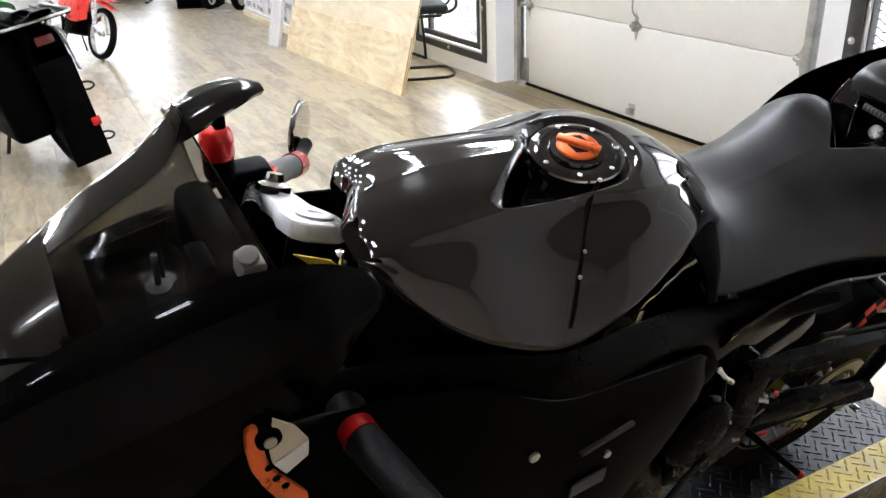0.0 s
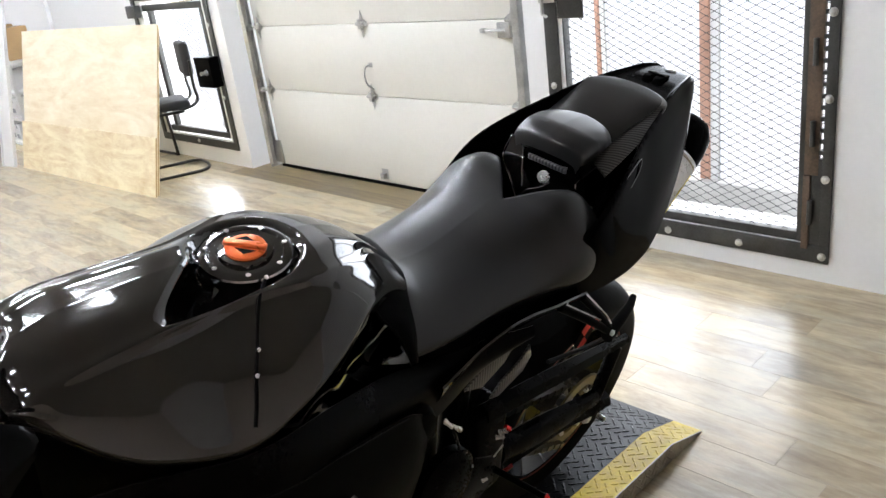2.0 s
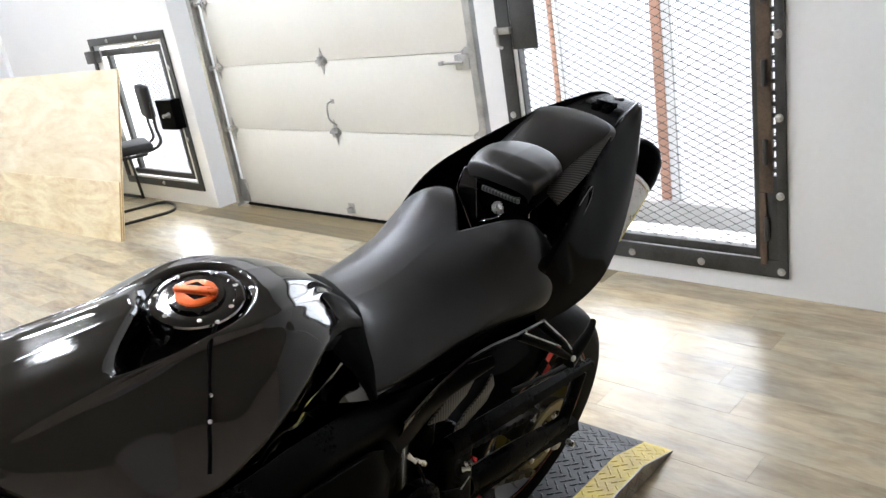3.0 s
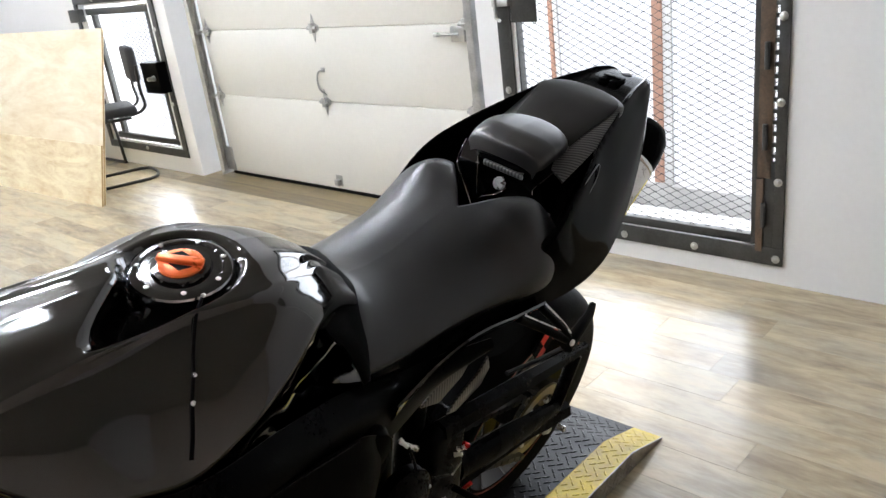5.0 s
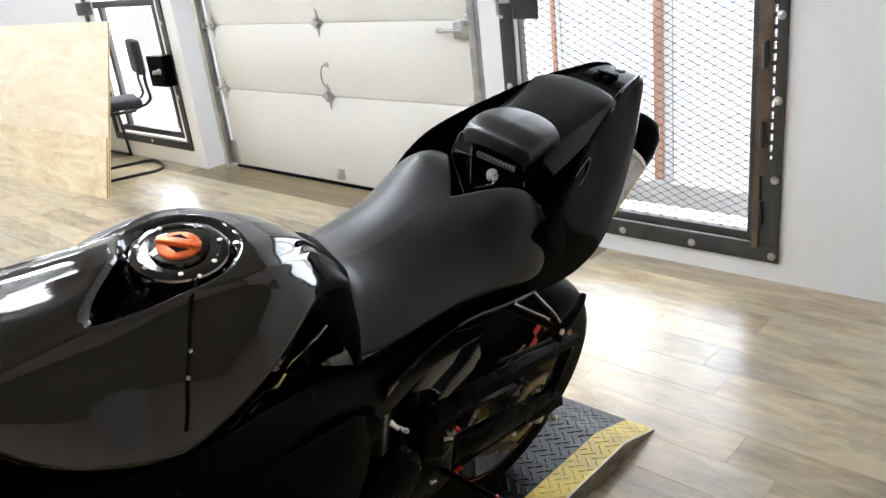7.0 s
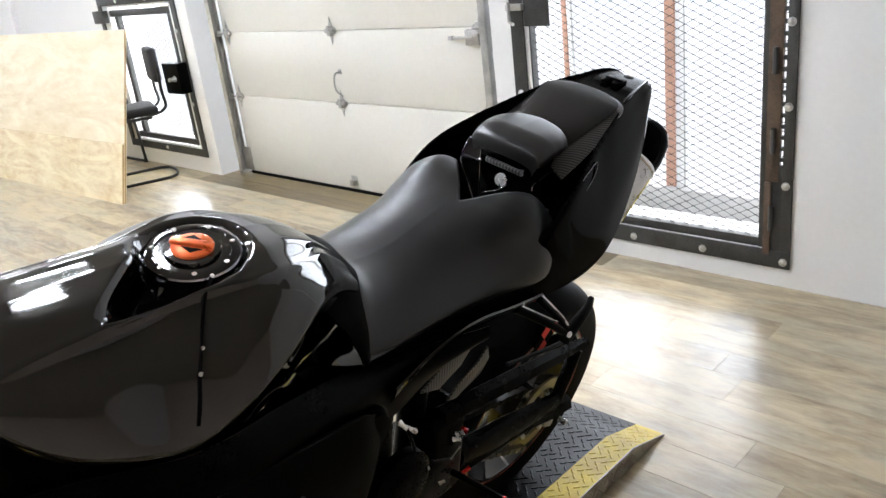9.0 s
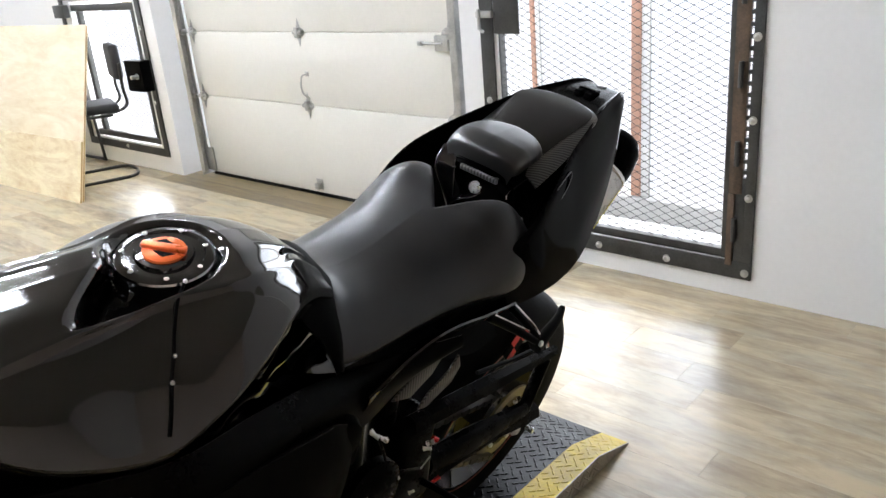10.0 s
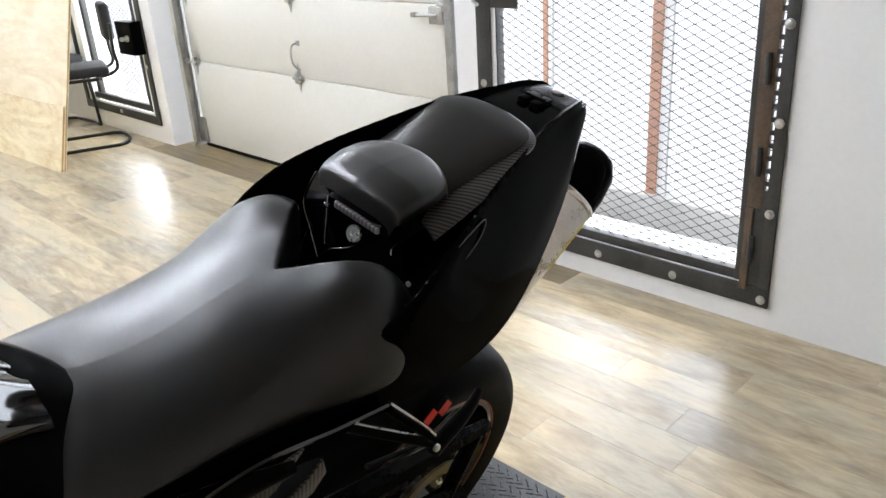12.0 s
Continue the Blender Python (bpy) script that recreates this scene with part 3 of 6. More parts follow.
wbolts = [(-2.2, 0.165), (-1.62, 0.55), (-1.62, 1.1), (-2.5, 1.345), (-2.0, 1.345)]
w = gate("window_1", "low window opening with a dark steel frame and mesh", -2.855, -1.575, 0.130, 1.375, 0.06, (0.066, 0.034, 0.0011), 1, wbolts)
part("leaf_rail", box(-2.70, -1.69, WALL_Y + 0.004, WALL_Y + 0.045, 0.215, 0.262, 0.003), M_STEEL, w)
part("leaf_rail", box(-2.70, -1.69, WALL_Y + 0.004, WALL_Y + 0.045, 1.225, 1.275, 0.003), M_STEEL, w)
part("leaf_stile", box(-2.62, -2.57, WALL_Y + 0.004, WALL_Y + 0.045, 0.263, 1.224, 0.003), M_STEEL, w)
part("leaf_stile", box(-1.745, -1.70, WALL_Y + 0.004, WALL_Y + 0.045, 0.263, 1.224, 0.003), M_STEEL, w)
lb = part("lock_box", box(-1.81, -1.575, WALL_Y - 0.10, WALL_Y - 0.016, 0.645, 0.872, 0.006), M_PLASTIC, w, "black steel lock box")
part("lock_knob", lathe([(0.022, 0), (0.022, 0.01), (0.014, 0.02), (0.016, 0.05), (0.01, 0.056)], 16, Matrix.Translation((-1.64, WALL_Y - 0.10, 0.76)) @ pose(0, 0, 0, 90)), M_GALV, lb)
part("corner_box", box(-2.86, -2.68, WALL_Y - 0.07, WALL_Y - 0.016, 1.18, 1.28, 0.006), M_STEEL, w)

# fluorescent fittings
def ceiling_light(x, y):
    t = thing("ceiling_light", "white fluorescent batten on the ceiling", "ceiling light", Matrix.Translation((x, y, CEIL)), "ceiling lights")
    part("tray", box(-0.235, 0.235, -0.08, 0.08, -0.06, -0.002, 0.008), M_WHITE, t)
    for dy in (-0.045, 0.045):
        part("tube_lamp", tube([(-0.205, dy, -0.078), (0.205, dy, -0.078)], 0.013, 10), M_TUBE, t, "lit fluorescent tube")
        for sx in (-0.22, 0.22):
            part("socket", box(sx - 0.012, sx + 0.012, dy - 0.016, dy + 0.016, -0.095, -0.06, 0.003), M_WHITE, t)
    return t


for k, (x, y) in enumerate([(a, b) for a in (-8.4, -6.1, -3.8, -1.5) for b in (-1.8, -0.4, 1.0, 2.4, 3.8)] + [(0.8, b) for b in (-1.0, 0.0, 1.0, 2.0, 3.0, 4.0)] + [(3.0, b) for b in (-1.8, -0.4, 1.0)] + [(2.0, 2.6), (1.3, 2.9)]):
    m = Matrix.Translation((x, y, CEIL)) @ pose(0, 0, 0, 0, 0, 90)
    if k == 0:
        first = ceiling_light(x, y)
        first.matrix_basis = m
    else:
        copy_thing(first, m)

# ---- the black motorcycle; its frame: x to its left, y to the rear, z up ----
BIKE = pose(2.862, 2.95, 0.06, 0, 13, 2.1)
bike = thing("motorcycle", "glossy black sport motorcycle leaning on a low ramp", "motorcycle", BIKE)
LEFT, RIGHT = 1, -1


def sec(w, zt, zl, k=1.0):
    h = zt - zl
    return [(0, zt), (0.35 * w, zt - 0.03 * h * k), (0.62 * w, zt - 0.11 * h * k), (0.82 * w, zt - 0.28 * h), (0.95 * w, zt - 0.5 * h), (w, zt - 0.75 * h), (0.97 * w, zl)]


def side_panel(stations, side, ny=40, nx=14, thick=0.004):
    """One side's panel: stations of (y, [(x, z), ...]) from its top edge down."""
    bm = loft(stations, ny, nx, False)
    if side < 0:
        for v in bm.verts:
            v.co.x = -v.co.x
    bmesh.ops.recalc_face_normals(bm, faces=bm.faces)
    bmesh.ops.solidify(bm, geom=bm.faces[:], thickness=thick)
    return bm


# bodywork stands a little more upright to the camera side than the engine: its own pose in the bike's frame
BODY = Matrix.Translation((-0.022, -0.2, 1.0)) @ pose(0, 0, 0, 0, 4, 2.1) @ Matrix.Translation((0, 0.2, -1.0))


def body(name, bm, mat, parent, label="", angle=60):
    bmesh.ops.transform(bm, matrix=BODY, verts=bm.verts)
    return part(name, bm, mat, parent, label, angle)


# -- tank --
CAP = Vector((0.002, -0.877, 1.127))


def pocket_depth(x, y):
    """How far a point lies inside the pocket in front of the filler cap."""
    d1 = ((x - 0.030) * 0.105 + (y + 1.004) * 0.085) / 0.135
    d2 = 0.077 - x
    d3 = -0.868 - y + 0.02 * ease(-0.02, 0.06, x)
    k = 0.012
    return -k * math.log(math.exp(-d1 / k) + math.exp(-d2 / k) + math.exp(-d3 / k))


def tank_warp(v):
    """The front swept back on the far side, the pocket before the filler cap, the round land that carries the cap."""
    v = Vector((v.x, v.y + 0.036 * ease(0.035, -0.035, v.x) * ease(-1.08, -1.19, v.y), v.z))
    if v.z < 1.09:
        return v
    z = v.z - 0.040 * ease(-0.004, 0.020, pocket_depth(v.x, v.y))
    dx, dy = v.x - CAP.x, v.y - CAP.y
    land = 1 - ease(0.058, 0.078, math.hypot(dx, dy))
    return Vector((v.x, v.y, z + (1.125 - z) * land))


def tank_sec(zt, xc, zc, xl, zl, k=0.006):
    """Half a section: ridge, shoulder crease at (xc, zc), flank down to (xl, zl), tuck below."""
    mx, mz = (xc + xl) / 2, (zc + zl) / 2
    return [(0, zt), (0.55 * xc, zt - 0.22 * (zt - zc)), (xc - 0.010, zc + 0.20 * (zt - zc)), (xc + 0.002, zc), (xc + 0.012, zc - 0.014 * (zc - zl) / 0.1), (mx + k * 0.6, mz + k), (xl - 0.004, zl + 0.012), (xl, zl), (xl - 0.008, zl - 0.010), (xl - 0.035, zl - 0.022)]


TANK = [(-1.208, tank_sec(1.128, 0.055, 1.122, 0.072, 1.112, 0.002)), (-1.190, tank_sec(1.149, 0.073, 1.137, 0.100, 1.110, 0.004)), (-1.15, tank_sec(1.157, 0.079, 1.142, 0.146, 1.078)), (-1.10, tank_sec(1.161, 0.080, 1.143, 0.176, 1.056)),
        (-1.02, tank_sec(1.157, 0.077, 1.139, 0.192, 1.030)), (-0.95, tank_sec(1.151, 0.076, 1.134, 0.191, 1.040)), (-0.90, tank_sec(1.144, 0.085, 1.131, 0.183, 1.052, 0.008)), (-0.85, tank_sec(1.141, 0.095, 1.128, 0.168, 1.064, 0.008)),
        (-0.80, tank_sec(1.135, 0.090, 1.120, 0.148, 1.074, 0.006)), (-0.75, tank_sec(1.120, 0.076, 1.100, 0.124, 1.064, 0.005)), (-0.70, tank_sec(1.090, 0.050, 1.077, 0.100, 1.040, 0.005)), (-0.65, tank_sec(1.046, 0.040, 1.036, 0.080, 1.005, 0.003))]
bm = loft(TANK, 170, 100, True, tank_warp)
tank = body("fuel_tank", bm, M_PAINT, bike, "glossy black fuel tank")


def tank_point(y, x, lift=0.0):
    """A place on the tank's left skin, x from its middle."""
    flat = np.array([[q] + [c for p in prof for c in p] for q, prof in TANK])
    row = [np.interp(y, flat[:, 0], flat[:, i]) for i in range(1, flat.shape[1])]
    half = catmull(np.array(row).reshape(-1, 2), 300)
    z = next(q[1] for q in half if q[0] >= x)
    return Vector((x + lift, y, z + lift))


# a black sheet added over the pocket's floor to darken the recess
well = []
for k in range(72):
    a = 2 * math.pi * k / 72
    d = 0.0
    while d < 0.2 and pocket_depth(0.028 + d * math.cos(a), -0.945 + d * math.sin(a)) > 0.003:
        d += 0.0005
    row = []
    for q in np.linspace(0.06, 1.0, 14):
        x, y = 0.028 + d * q * math.cos(a), -0.945 + d * q * math.sin(a)
        row.append(tank_warp(Vector((x, y, tank_point(y, abs(x)).z))) + Vector((0, 0, 0.0012)))
    well.append(row)
body("pocket_dark", grid_mesh(well + well[:1]), M_SATIN, tank, "black sheet darkening the recess before the filler cap", 60)
seam = [tank_point(y, x) for y, x in ((-0.901, 0.070), (-0.922, 0.086), (-0.945, 0.110), (-0.961, 0.130), (-0.979, 0.150), (-0.995, 0.170), (-1.008, 0.184))]
body("tank_seam", tube(seam, 0.0023, 8, 40), M_PLASTIC, tank, "dark seam down the tank's flank")
for y, x in ((-0.899, 0.068), (-0.961, 0.130), (-0.979, 0.150)):
    bm = bmesh.new()
    bmesh.ops.create_icosphere(bm, subdivisions=2, radius=0.0027, matrix=Matrix.Translation(tank_point(y, x, 0.002)))
    body("seam_rivet", bm, M_ALU, tank)
body("front_panel", loft([(-1.198, [(0, 1.118), (0.04, 1.116), (0.066, 1.104), (0.078, 1.06), (0.075, 0.97)]), (-1.16, [(0, 1.140), (0.05, 1.130), (0.090, 1.110), (0.118, 1.06), (0.105, 0.96)]), (-1.10, [(0, 1.14), (0.05, 1.13), (0.12, 1.08), (0.150, 1.03), (0.13, 0.95)])], 14, 16, True, lambda v: Vector((v.x, v.y + 0.036 * ease(0.035, -0.035, v.x), v.z))), M_PLASTIC, tank, "black panel below the tank's front lip")
KNEE = [(-1.03, [(0.176, 1.022), (0.172, 1.00), (0.166, 0.975)]), (-0.95, [(0.178, 1.030), (0.166, 0.995), (0.156, 0.955)]), (-0.90, [(0.170, 1.042), (0.152, 0.990), (0.143, 0.935)]), (-0.85, [(0.156, 1.053), (0.138, 0.985), (0.132, 0.922)]), (-0.80, [(0.136, 1.062), (0.120, 0.985), (0.120, 0.908)]),
        (-0.75, [(0.112, 1.052), (0.102, 0.970), (0.112, 0.895)]), (-0.70, [(0.090, 1.020), (0.088, 0.950), (0.110, 0.884)]), (-0.64, [(0.072, 0.985), (0.080, 0.925), (0.112, 0.872)]), (-0.58, [(0.072, 0.945), (0.088, 0.90), (0.118, 0.862)])]
for s in (LEFT, RIGHT):
    body("knee_panel", side_panel(KNEE, s, 40, 20), M_GLOSS, tank, "glossy black knee panel under the tank")
capm = BODY @ Matrix.Translation(CAP) @ pose(0, 0, 0, 4, 2, 0) @ Matrix.Scale(0.90, 4)
cap = part("filler_cap", lathe([(0.066, -0.006), (0.066, 0.004), (0.060, 0.007), (0.054, 0.0075), (0.052, 0.005), (0.040, 0.005), (0.038, 0.010), (0.030, 0.011)], 56, capm), M_PAINT, bike, "glossy black filler cap ring")
part("cap_rim", lathe([(0.0655, 0.001), (0.0680, 0.0025), (0.0662, 0.0050)], 56, capm, True), M_RIM, cap, "thin polished rim")
for k in range(7):
    a = 2 * math.pi * k / 7 + 0.3
    part("cap_bolt", lathe([(0.0036, 0), (0.0036, 0.0016), (0.0022, 0.0026)], 12, capm @ Matrix.Translation((0.056 * math.cos(a), 0.056 * math.sin(a), 0.006))), M_ALU, cap)
knob = part("twist_knob", lathe([(0.027, 0.0), (0.030, 0.003), (0.029, 0.008), (0.025, 0.010), (0.012, 0.010)], 40, capm @ Matrix.Translation((0, 0, 0.006))), M_ORANGE, cap, "orange anodised twist knob")
part("grip_bar", box(-0.031, 0.031, -0.0065, 0.0065, 0.008, 0.0155, 0.003, 3, capm @ Matrix.Translation((0, 0, 0.006)) @ pose(0, 0, 0, 0, 0, 34)), M_ORANGE, knob)
for turn in (34, 214):
    part("knob_recess", plate([(-0.018, 0.010), (0.012, 0.009), (-0.004, 0.020)], 0.0012, capm @ Matrix.Translation((0, 0, 0.0158)) @ pose(0, 0, 0, 0, 0, turn)), M_RUBBER, knob, "dark triangular recess")

# -- seat --
def seat_sec(w, zt, zl, dip=0.0, c=0.0):
    """Half a section: c runs from a flat top (0) to a round crown (1)."""
    h = zt - zl
    m = lambda flat, crown: flat + (crown - flat) * c
    return [(0, zt - dip), (0.28 * w, zt - dip * 0.7 - m(0, 0.04) * h), (0.56 * w, zt - m(0.03, 0.17) * h), (0.76 * w, zt - m(0.16, 0.38) * h), (0.90 * w, zt - m(0.40, 0.62) * h), (0.985 * w, zt - m(0.72, 0.84) * h), (w, zl), (0.95 * w, zl - 0.012)]


def seat_warp(v):
    """The front edge sweeps forward down the sides; a V-shaped notch parts the two wings round the tail hump."""
    cut = ease(0.0, 0.024, 0.85 * (v.y + 0.328) - abs(v.x - 0.016))
    return Vector((v.x, v.y - 4.6 * v.x * v.x * ease(-0.36, -0.60, v.y), v.z - 0.115 * cut if v.z > 0.93 else v.z))


SEAT = [(-0.632, seat_sec(0.118, 0.990, 0.945, 0, 1)), (-0.612, seat_sec(0.134, 0.996, 0.936, 0, 1)), (-0.58, seat_sec(0.142, 0.986, 0.930, 0, 1)), (-0.53, seat_sec(0.148, 0.980, 0.925, 0, 1)), (-0.47, seat_sec(0.151, 0.984, 0.922, 0, 1)), (-0.42, seat_sec(0.157, 0.994, 0.918, 0, 1)), (-0.36, seat_sec(0.168, 1.010, 0.911, 0.004, 0.85)), (-0.31, seat_sec(0.178, 1.028, 0.905, 0.010, 0.5)),
        (-0.27, seat_sec(0.182, 1.040, 0.902, 0.012, 0.25)), (-0.23, seat_sec(0.179, 1.038, 0.902, 0.012, 0.2)), (-0.200, seat_sec(0.170, 1.018, 0.908, 0.01, 0.2)), (-0.186, seat_sec(0.156, 0.985, 0.918)), (-0.180, seat_sec(0.140, 0.945, 0.925))]
body("seat", loft(SEAT, 140, 90, True, seat_warp), M_MATTE, bike, "matte black vinyl rider seat", 70)
TANK_SIDE = catmull([(0, -0.706, 1.088), (0.05, -0.713, 1.064), (0.085, -0.735, 1.046), (0.106, -0.735, 1.015), (0.122, -0.716, 0.985), (0.135, -0.706, 0.955), (0.147, -0.702, 0.925)], 24)
SEAT_SIDE = catmull([(0, -0.596, 0.990), (0.035, -0.604, 0.987), (0.09, -0.640, 0.970), (0.122, -0.664, 0.952), (0.148, -0.688, 0.925)], 24)
half = []
for a, b in zip(TANK_SIDE, SEAT_SIDE):
    row = []
    for q in np.linspace(0, 1, 7):
        p = Vector(a).lerp(Vector(b), q)
        row.append(p + Vector((0.3 * p.x / 0.15, 0.1, 1.0)).normalized() * 0.016 * math.sin(math.pi * q) * (0.4 + 0.6 * (1 - p.x / 0.15)))
    half.append(row)
bm = grid_mesh([[Vector((-p.x, p.y, p.z)) for p in row] for row in half[:0:-1]] + half)
bmesh.ops.recalc_face_normals(bm, faces=bm.faces)
bmesh.ops.solidify(bm, geom=bm.faces[:], thickness=0.006)
body("seat_strap", bm, M_PLASTIC, bike, "black plastic bridge between tank and seat")

# -- tail --
def tail_sec(xs, zs, xl, zl, zc):
    h = zs - zl
    return [(0, zc), (0.50 * xs, zc), (0.82 * xs, zc + 0.02 * (zs - zc)), (0.93 * xs, zc + 0.6 * (zs - zc)), (0.98 * xs, zs), (xs + 0.004, zs - 0.010), (xs + 0.30 * (xl - xs) + 0.004, zs - 0.28 * h), (xs + 0.72 * (xl - xs) + 0.003, zs - 0.66 * h), (xl, zl)]


TAIL = [(-0.46, tail_sec(0.140, 0.895, 0.160, 0.868, 0.89)), (-0.36, tail_sec(0.152, 0.935, 0.172, 0.862, 0.90)), (-0.28, tail_sec(0.162, 0.978, 0.181, 0.856, 0.92)), (-0.225, tail_sec(0.166, 1.010, 0.186, 0.852, 0.935)), (-0.172, tail_sec(0.160, 1.037, 0.191, 0.849, 0.965)), (-0.10, tail_sec(0.143, 1.062, 0.192, 0.848, 1.005)), (-0.02, tail_sec(0.120, 1.085, 0.186, 0.857, 1.042)),
        (0.06, tail_sec(0.103, 1.101, 0.169, 0.882, 1.074)), (0.14, tail_sec(0.085, 1.112, 0.145, 0.927, 1.098)), (0.22, tail_sec(0.068, 1.116, 0.114, 0.988, 1.107)), (0.28, tail_sec(0.057, 1.117, 0.082, 1.052, 1.109)), (0.325, tail_sec(0.044, 1.110, 0.058, 1.082, 1.106)), (0.345, tail_sec(0.030, 1.098, 0.036, 1.088, 1.097))]
tail = body("tail_cowl", loft(TAIL, 100, 60), M_SATIN, bike, "glossy black tail cowl", 50)
body("tail_undertray", loft([(-0.30, [(0, 0.85), (0.10, 0.85), (0.178, 0.858)]), (0.0, [(0, 0.82), (0.09, 0.82), (0.160, 0.858)]), (0.20, [(0, 0.93), (0.06, 0.935), (0.112, 0.968)]), (0.335, [(0, 1.085), (0.02, 1.085), (0.04, 1.086)])], 20, 8, True, None, 0.006), M_PLASTIC, tail)
# carbon plate with its leather skin, and the bump pad on it
def plate_sec(w, z, drop, lift=0.0):
    return [(0, z + lift), (0.5 * w, z - 0.10 * drop + lift), (0.82 * w, z - 0.5 * drop + lift), (w, z - drop + lift)]


PLATE = [(-0.118, 0.104, 1.046, 0.022), (-0.02, 0.107, 1.080, 0.021), (0.05, 0.102, 1.101, 0.012), (0.095, 0.099, 1.112, 0.006), (0.115, 0.090, 1.115, 0.004), (0.128, 0.072, 1.117, 0.003), (0.136, 0.048, 1.118, 0.002), (0.140, 0.020, 1.1185, 0.001)]
SKIN = [(-0.10, 0.064, 1.0545, 0.010), (-0.05, 0.072, 1.0725, 0.010), (0.0, 0.078, 1.0885, 0.008), (0.05, 0.085, 1.1030, 0.007), (0.086, 0.089, 1.1120, 0.004), (0.106, 0.082, 1.1155, 0.003), (0.120, 0.064, 1.1175, 0.002), (0.129, 0.040, 1.1185, 0.001), (0.132, 0.018, 1.1190, 0.001)]
body("seat_cover_plate", loft([(y, plate_sec(w, z, d)) for y, w, z, d in PLATE], 44, 24, True, None, 0.005), M_CARBON, tail, "carbon fibre seat cover plate", 50)
body("plate_leather", loft([(y, plate_sec(w, z, d, 0.0035)) for y, w, z, d in SKIN], 40, 18, True, None, 0.003), M_LEATHER, tail, "satin black leather skin on the plate")


def pad_sec(z, w, drop):
    return [(0, z), (0.52 * w, z - 0.002), (0.80 * w, z - 0.007), (0.93 * w, z - 0.013), (0.985 * w, z - 0.022), (w, z - drop)]


pad_bow = lambda v: Vector((v.x, v.y - 4.6 * v.x * v.x * ease(-0.13, -0.05, v.y) + 1.6 * v.x * v.x * ease(-0.10, -0.18, v.y), v.z))
PAD = [(-0.187, 1.058, 0.072, 0.008), (-0.186, 1.074, 0.077, 0.020), (-0.184, 1.084, 0.080, 0.028), (-0.180, 1.0880, 0.081, 0.032), (-0.170, 1.0925, 0.083, 0.034), (-0.150, 1.0975, 0.084, 0.034), (-0.137, 1.0995, 0.085, 0.034), (-0.128, 1.1000, 0.085, 0.033), (-0.09, 1.1000, 0.086, 0.028), (-0.060, 1.0985, 0.084, 0.024), (-0.049, 1.0955, 0.081, 0.020), (-0.044, 1.090, 0.078, 0.014), (-0.041, 1.078, 0.074, 0.008)]
body("backrest_pad", loft([(y, pad_sec(z, w, d)) for y, z, w, d in PAD], 70, 36, True, pad_bow), M_PAD, tail, "matte black raised bump pad", 40)
body("pad_base", loft([(-0.176, [(0, 1.040), (0.05, 1.036), (0.078, 1.024)]), (-0.10, [(0, 1.060), (0.05, 1.055), (0.080, 1.040)]), (-0.06, [(0, 1.068), (0.05, 1.064), (0.074, 1.055)])], 12, 10, True, None, 0.018), M_PLASTIC, tail)
# pillar under the pad: lock, faceted glossy bracket with bright edges
body("hump_front", loft([(-0.165, [(0, 1.045), (0.05, 1.04), (0.080, 1.03), (0.100, 0.96)]), (-0.172, [(0, 0.995), (0.05, 0.99), (0.085, 0.98), (0.105, 0.92)]), (-0.215, [(0, 0.945), (0.05, 0.94), (0.085, 0.92), (0.105, 0.88)])], 10, 12), M_SATIN, tail)
lm = BODY @ Matrix.Translation((0.001, -0.171, 0.999)) @ pose(0, 0, 0, 68)
lock = part("seat_lock", lathe([(0.0125, -0.01), (0.0125, 0.004), (0.0105, 0.006), (0.004, 0.006), (0.003, 0.004)], 24, lm), M_ALU, tail, "silver seat lock")
bm = grid_mesh([[(-0.082, -0.176, 1.062), (-0.050, -0.178, 1.042)], [(-0.086, -0.190, 1.018), (-0.040, -0.186, 1.008)], [(-0.034, -0.204, 0.952), (-0.014, -0.192, 0.982)]])
bmesh.ops.recalc_face_normals(bm, faces=bm.faces)
bmesh.ops.solidify(bm, geom=bm.faces[:], thickness=0.004)
bracket = body("lock_bracket", bm, M_GLOSS, tail, "glossy faceted lock bracket", 20)
for pts in (((-0.082, -0.178, 1.062), (-0.087, -0.192, 1.018), (-0.060, -0.200, 0.985), (-0.034, -0.206, 0.952)), ((-0.034, -0.206, 0.952), (-0.018, -0.198, 0.972), (0.004, -0.186, 0.982), (0.020, -0.178, 0.998)), ((-0.050, -0.181, 1.040), (-0.040, -0.190, 1.008), (-0.030, -0.198, 0.975))):
    body("bracket_edge", tube(pts, 0.0009, 6, 14), M_RIM, bracket, "bright polished edge")
body("bracket_clip", box(-0.050, -0.042, -0.188, -0.180, 1.024, 1.031, 0.002, 2), M_RIM, bracket, "small silver clip")
body("carbon_lip", box(-0.038, 0.050, -0.180, -0.166, 1.026, 1.038, 0.003, 2), M_CARBON, tail)
body("plate_hook", tube([(0.045, -0.170, 1.020), (0.066, -0.168, 1.018), (0.074, -0.172, 1.004)], 0.0018, 6, 10), M_CHROME, tail)
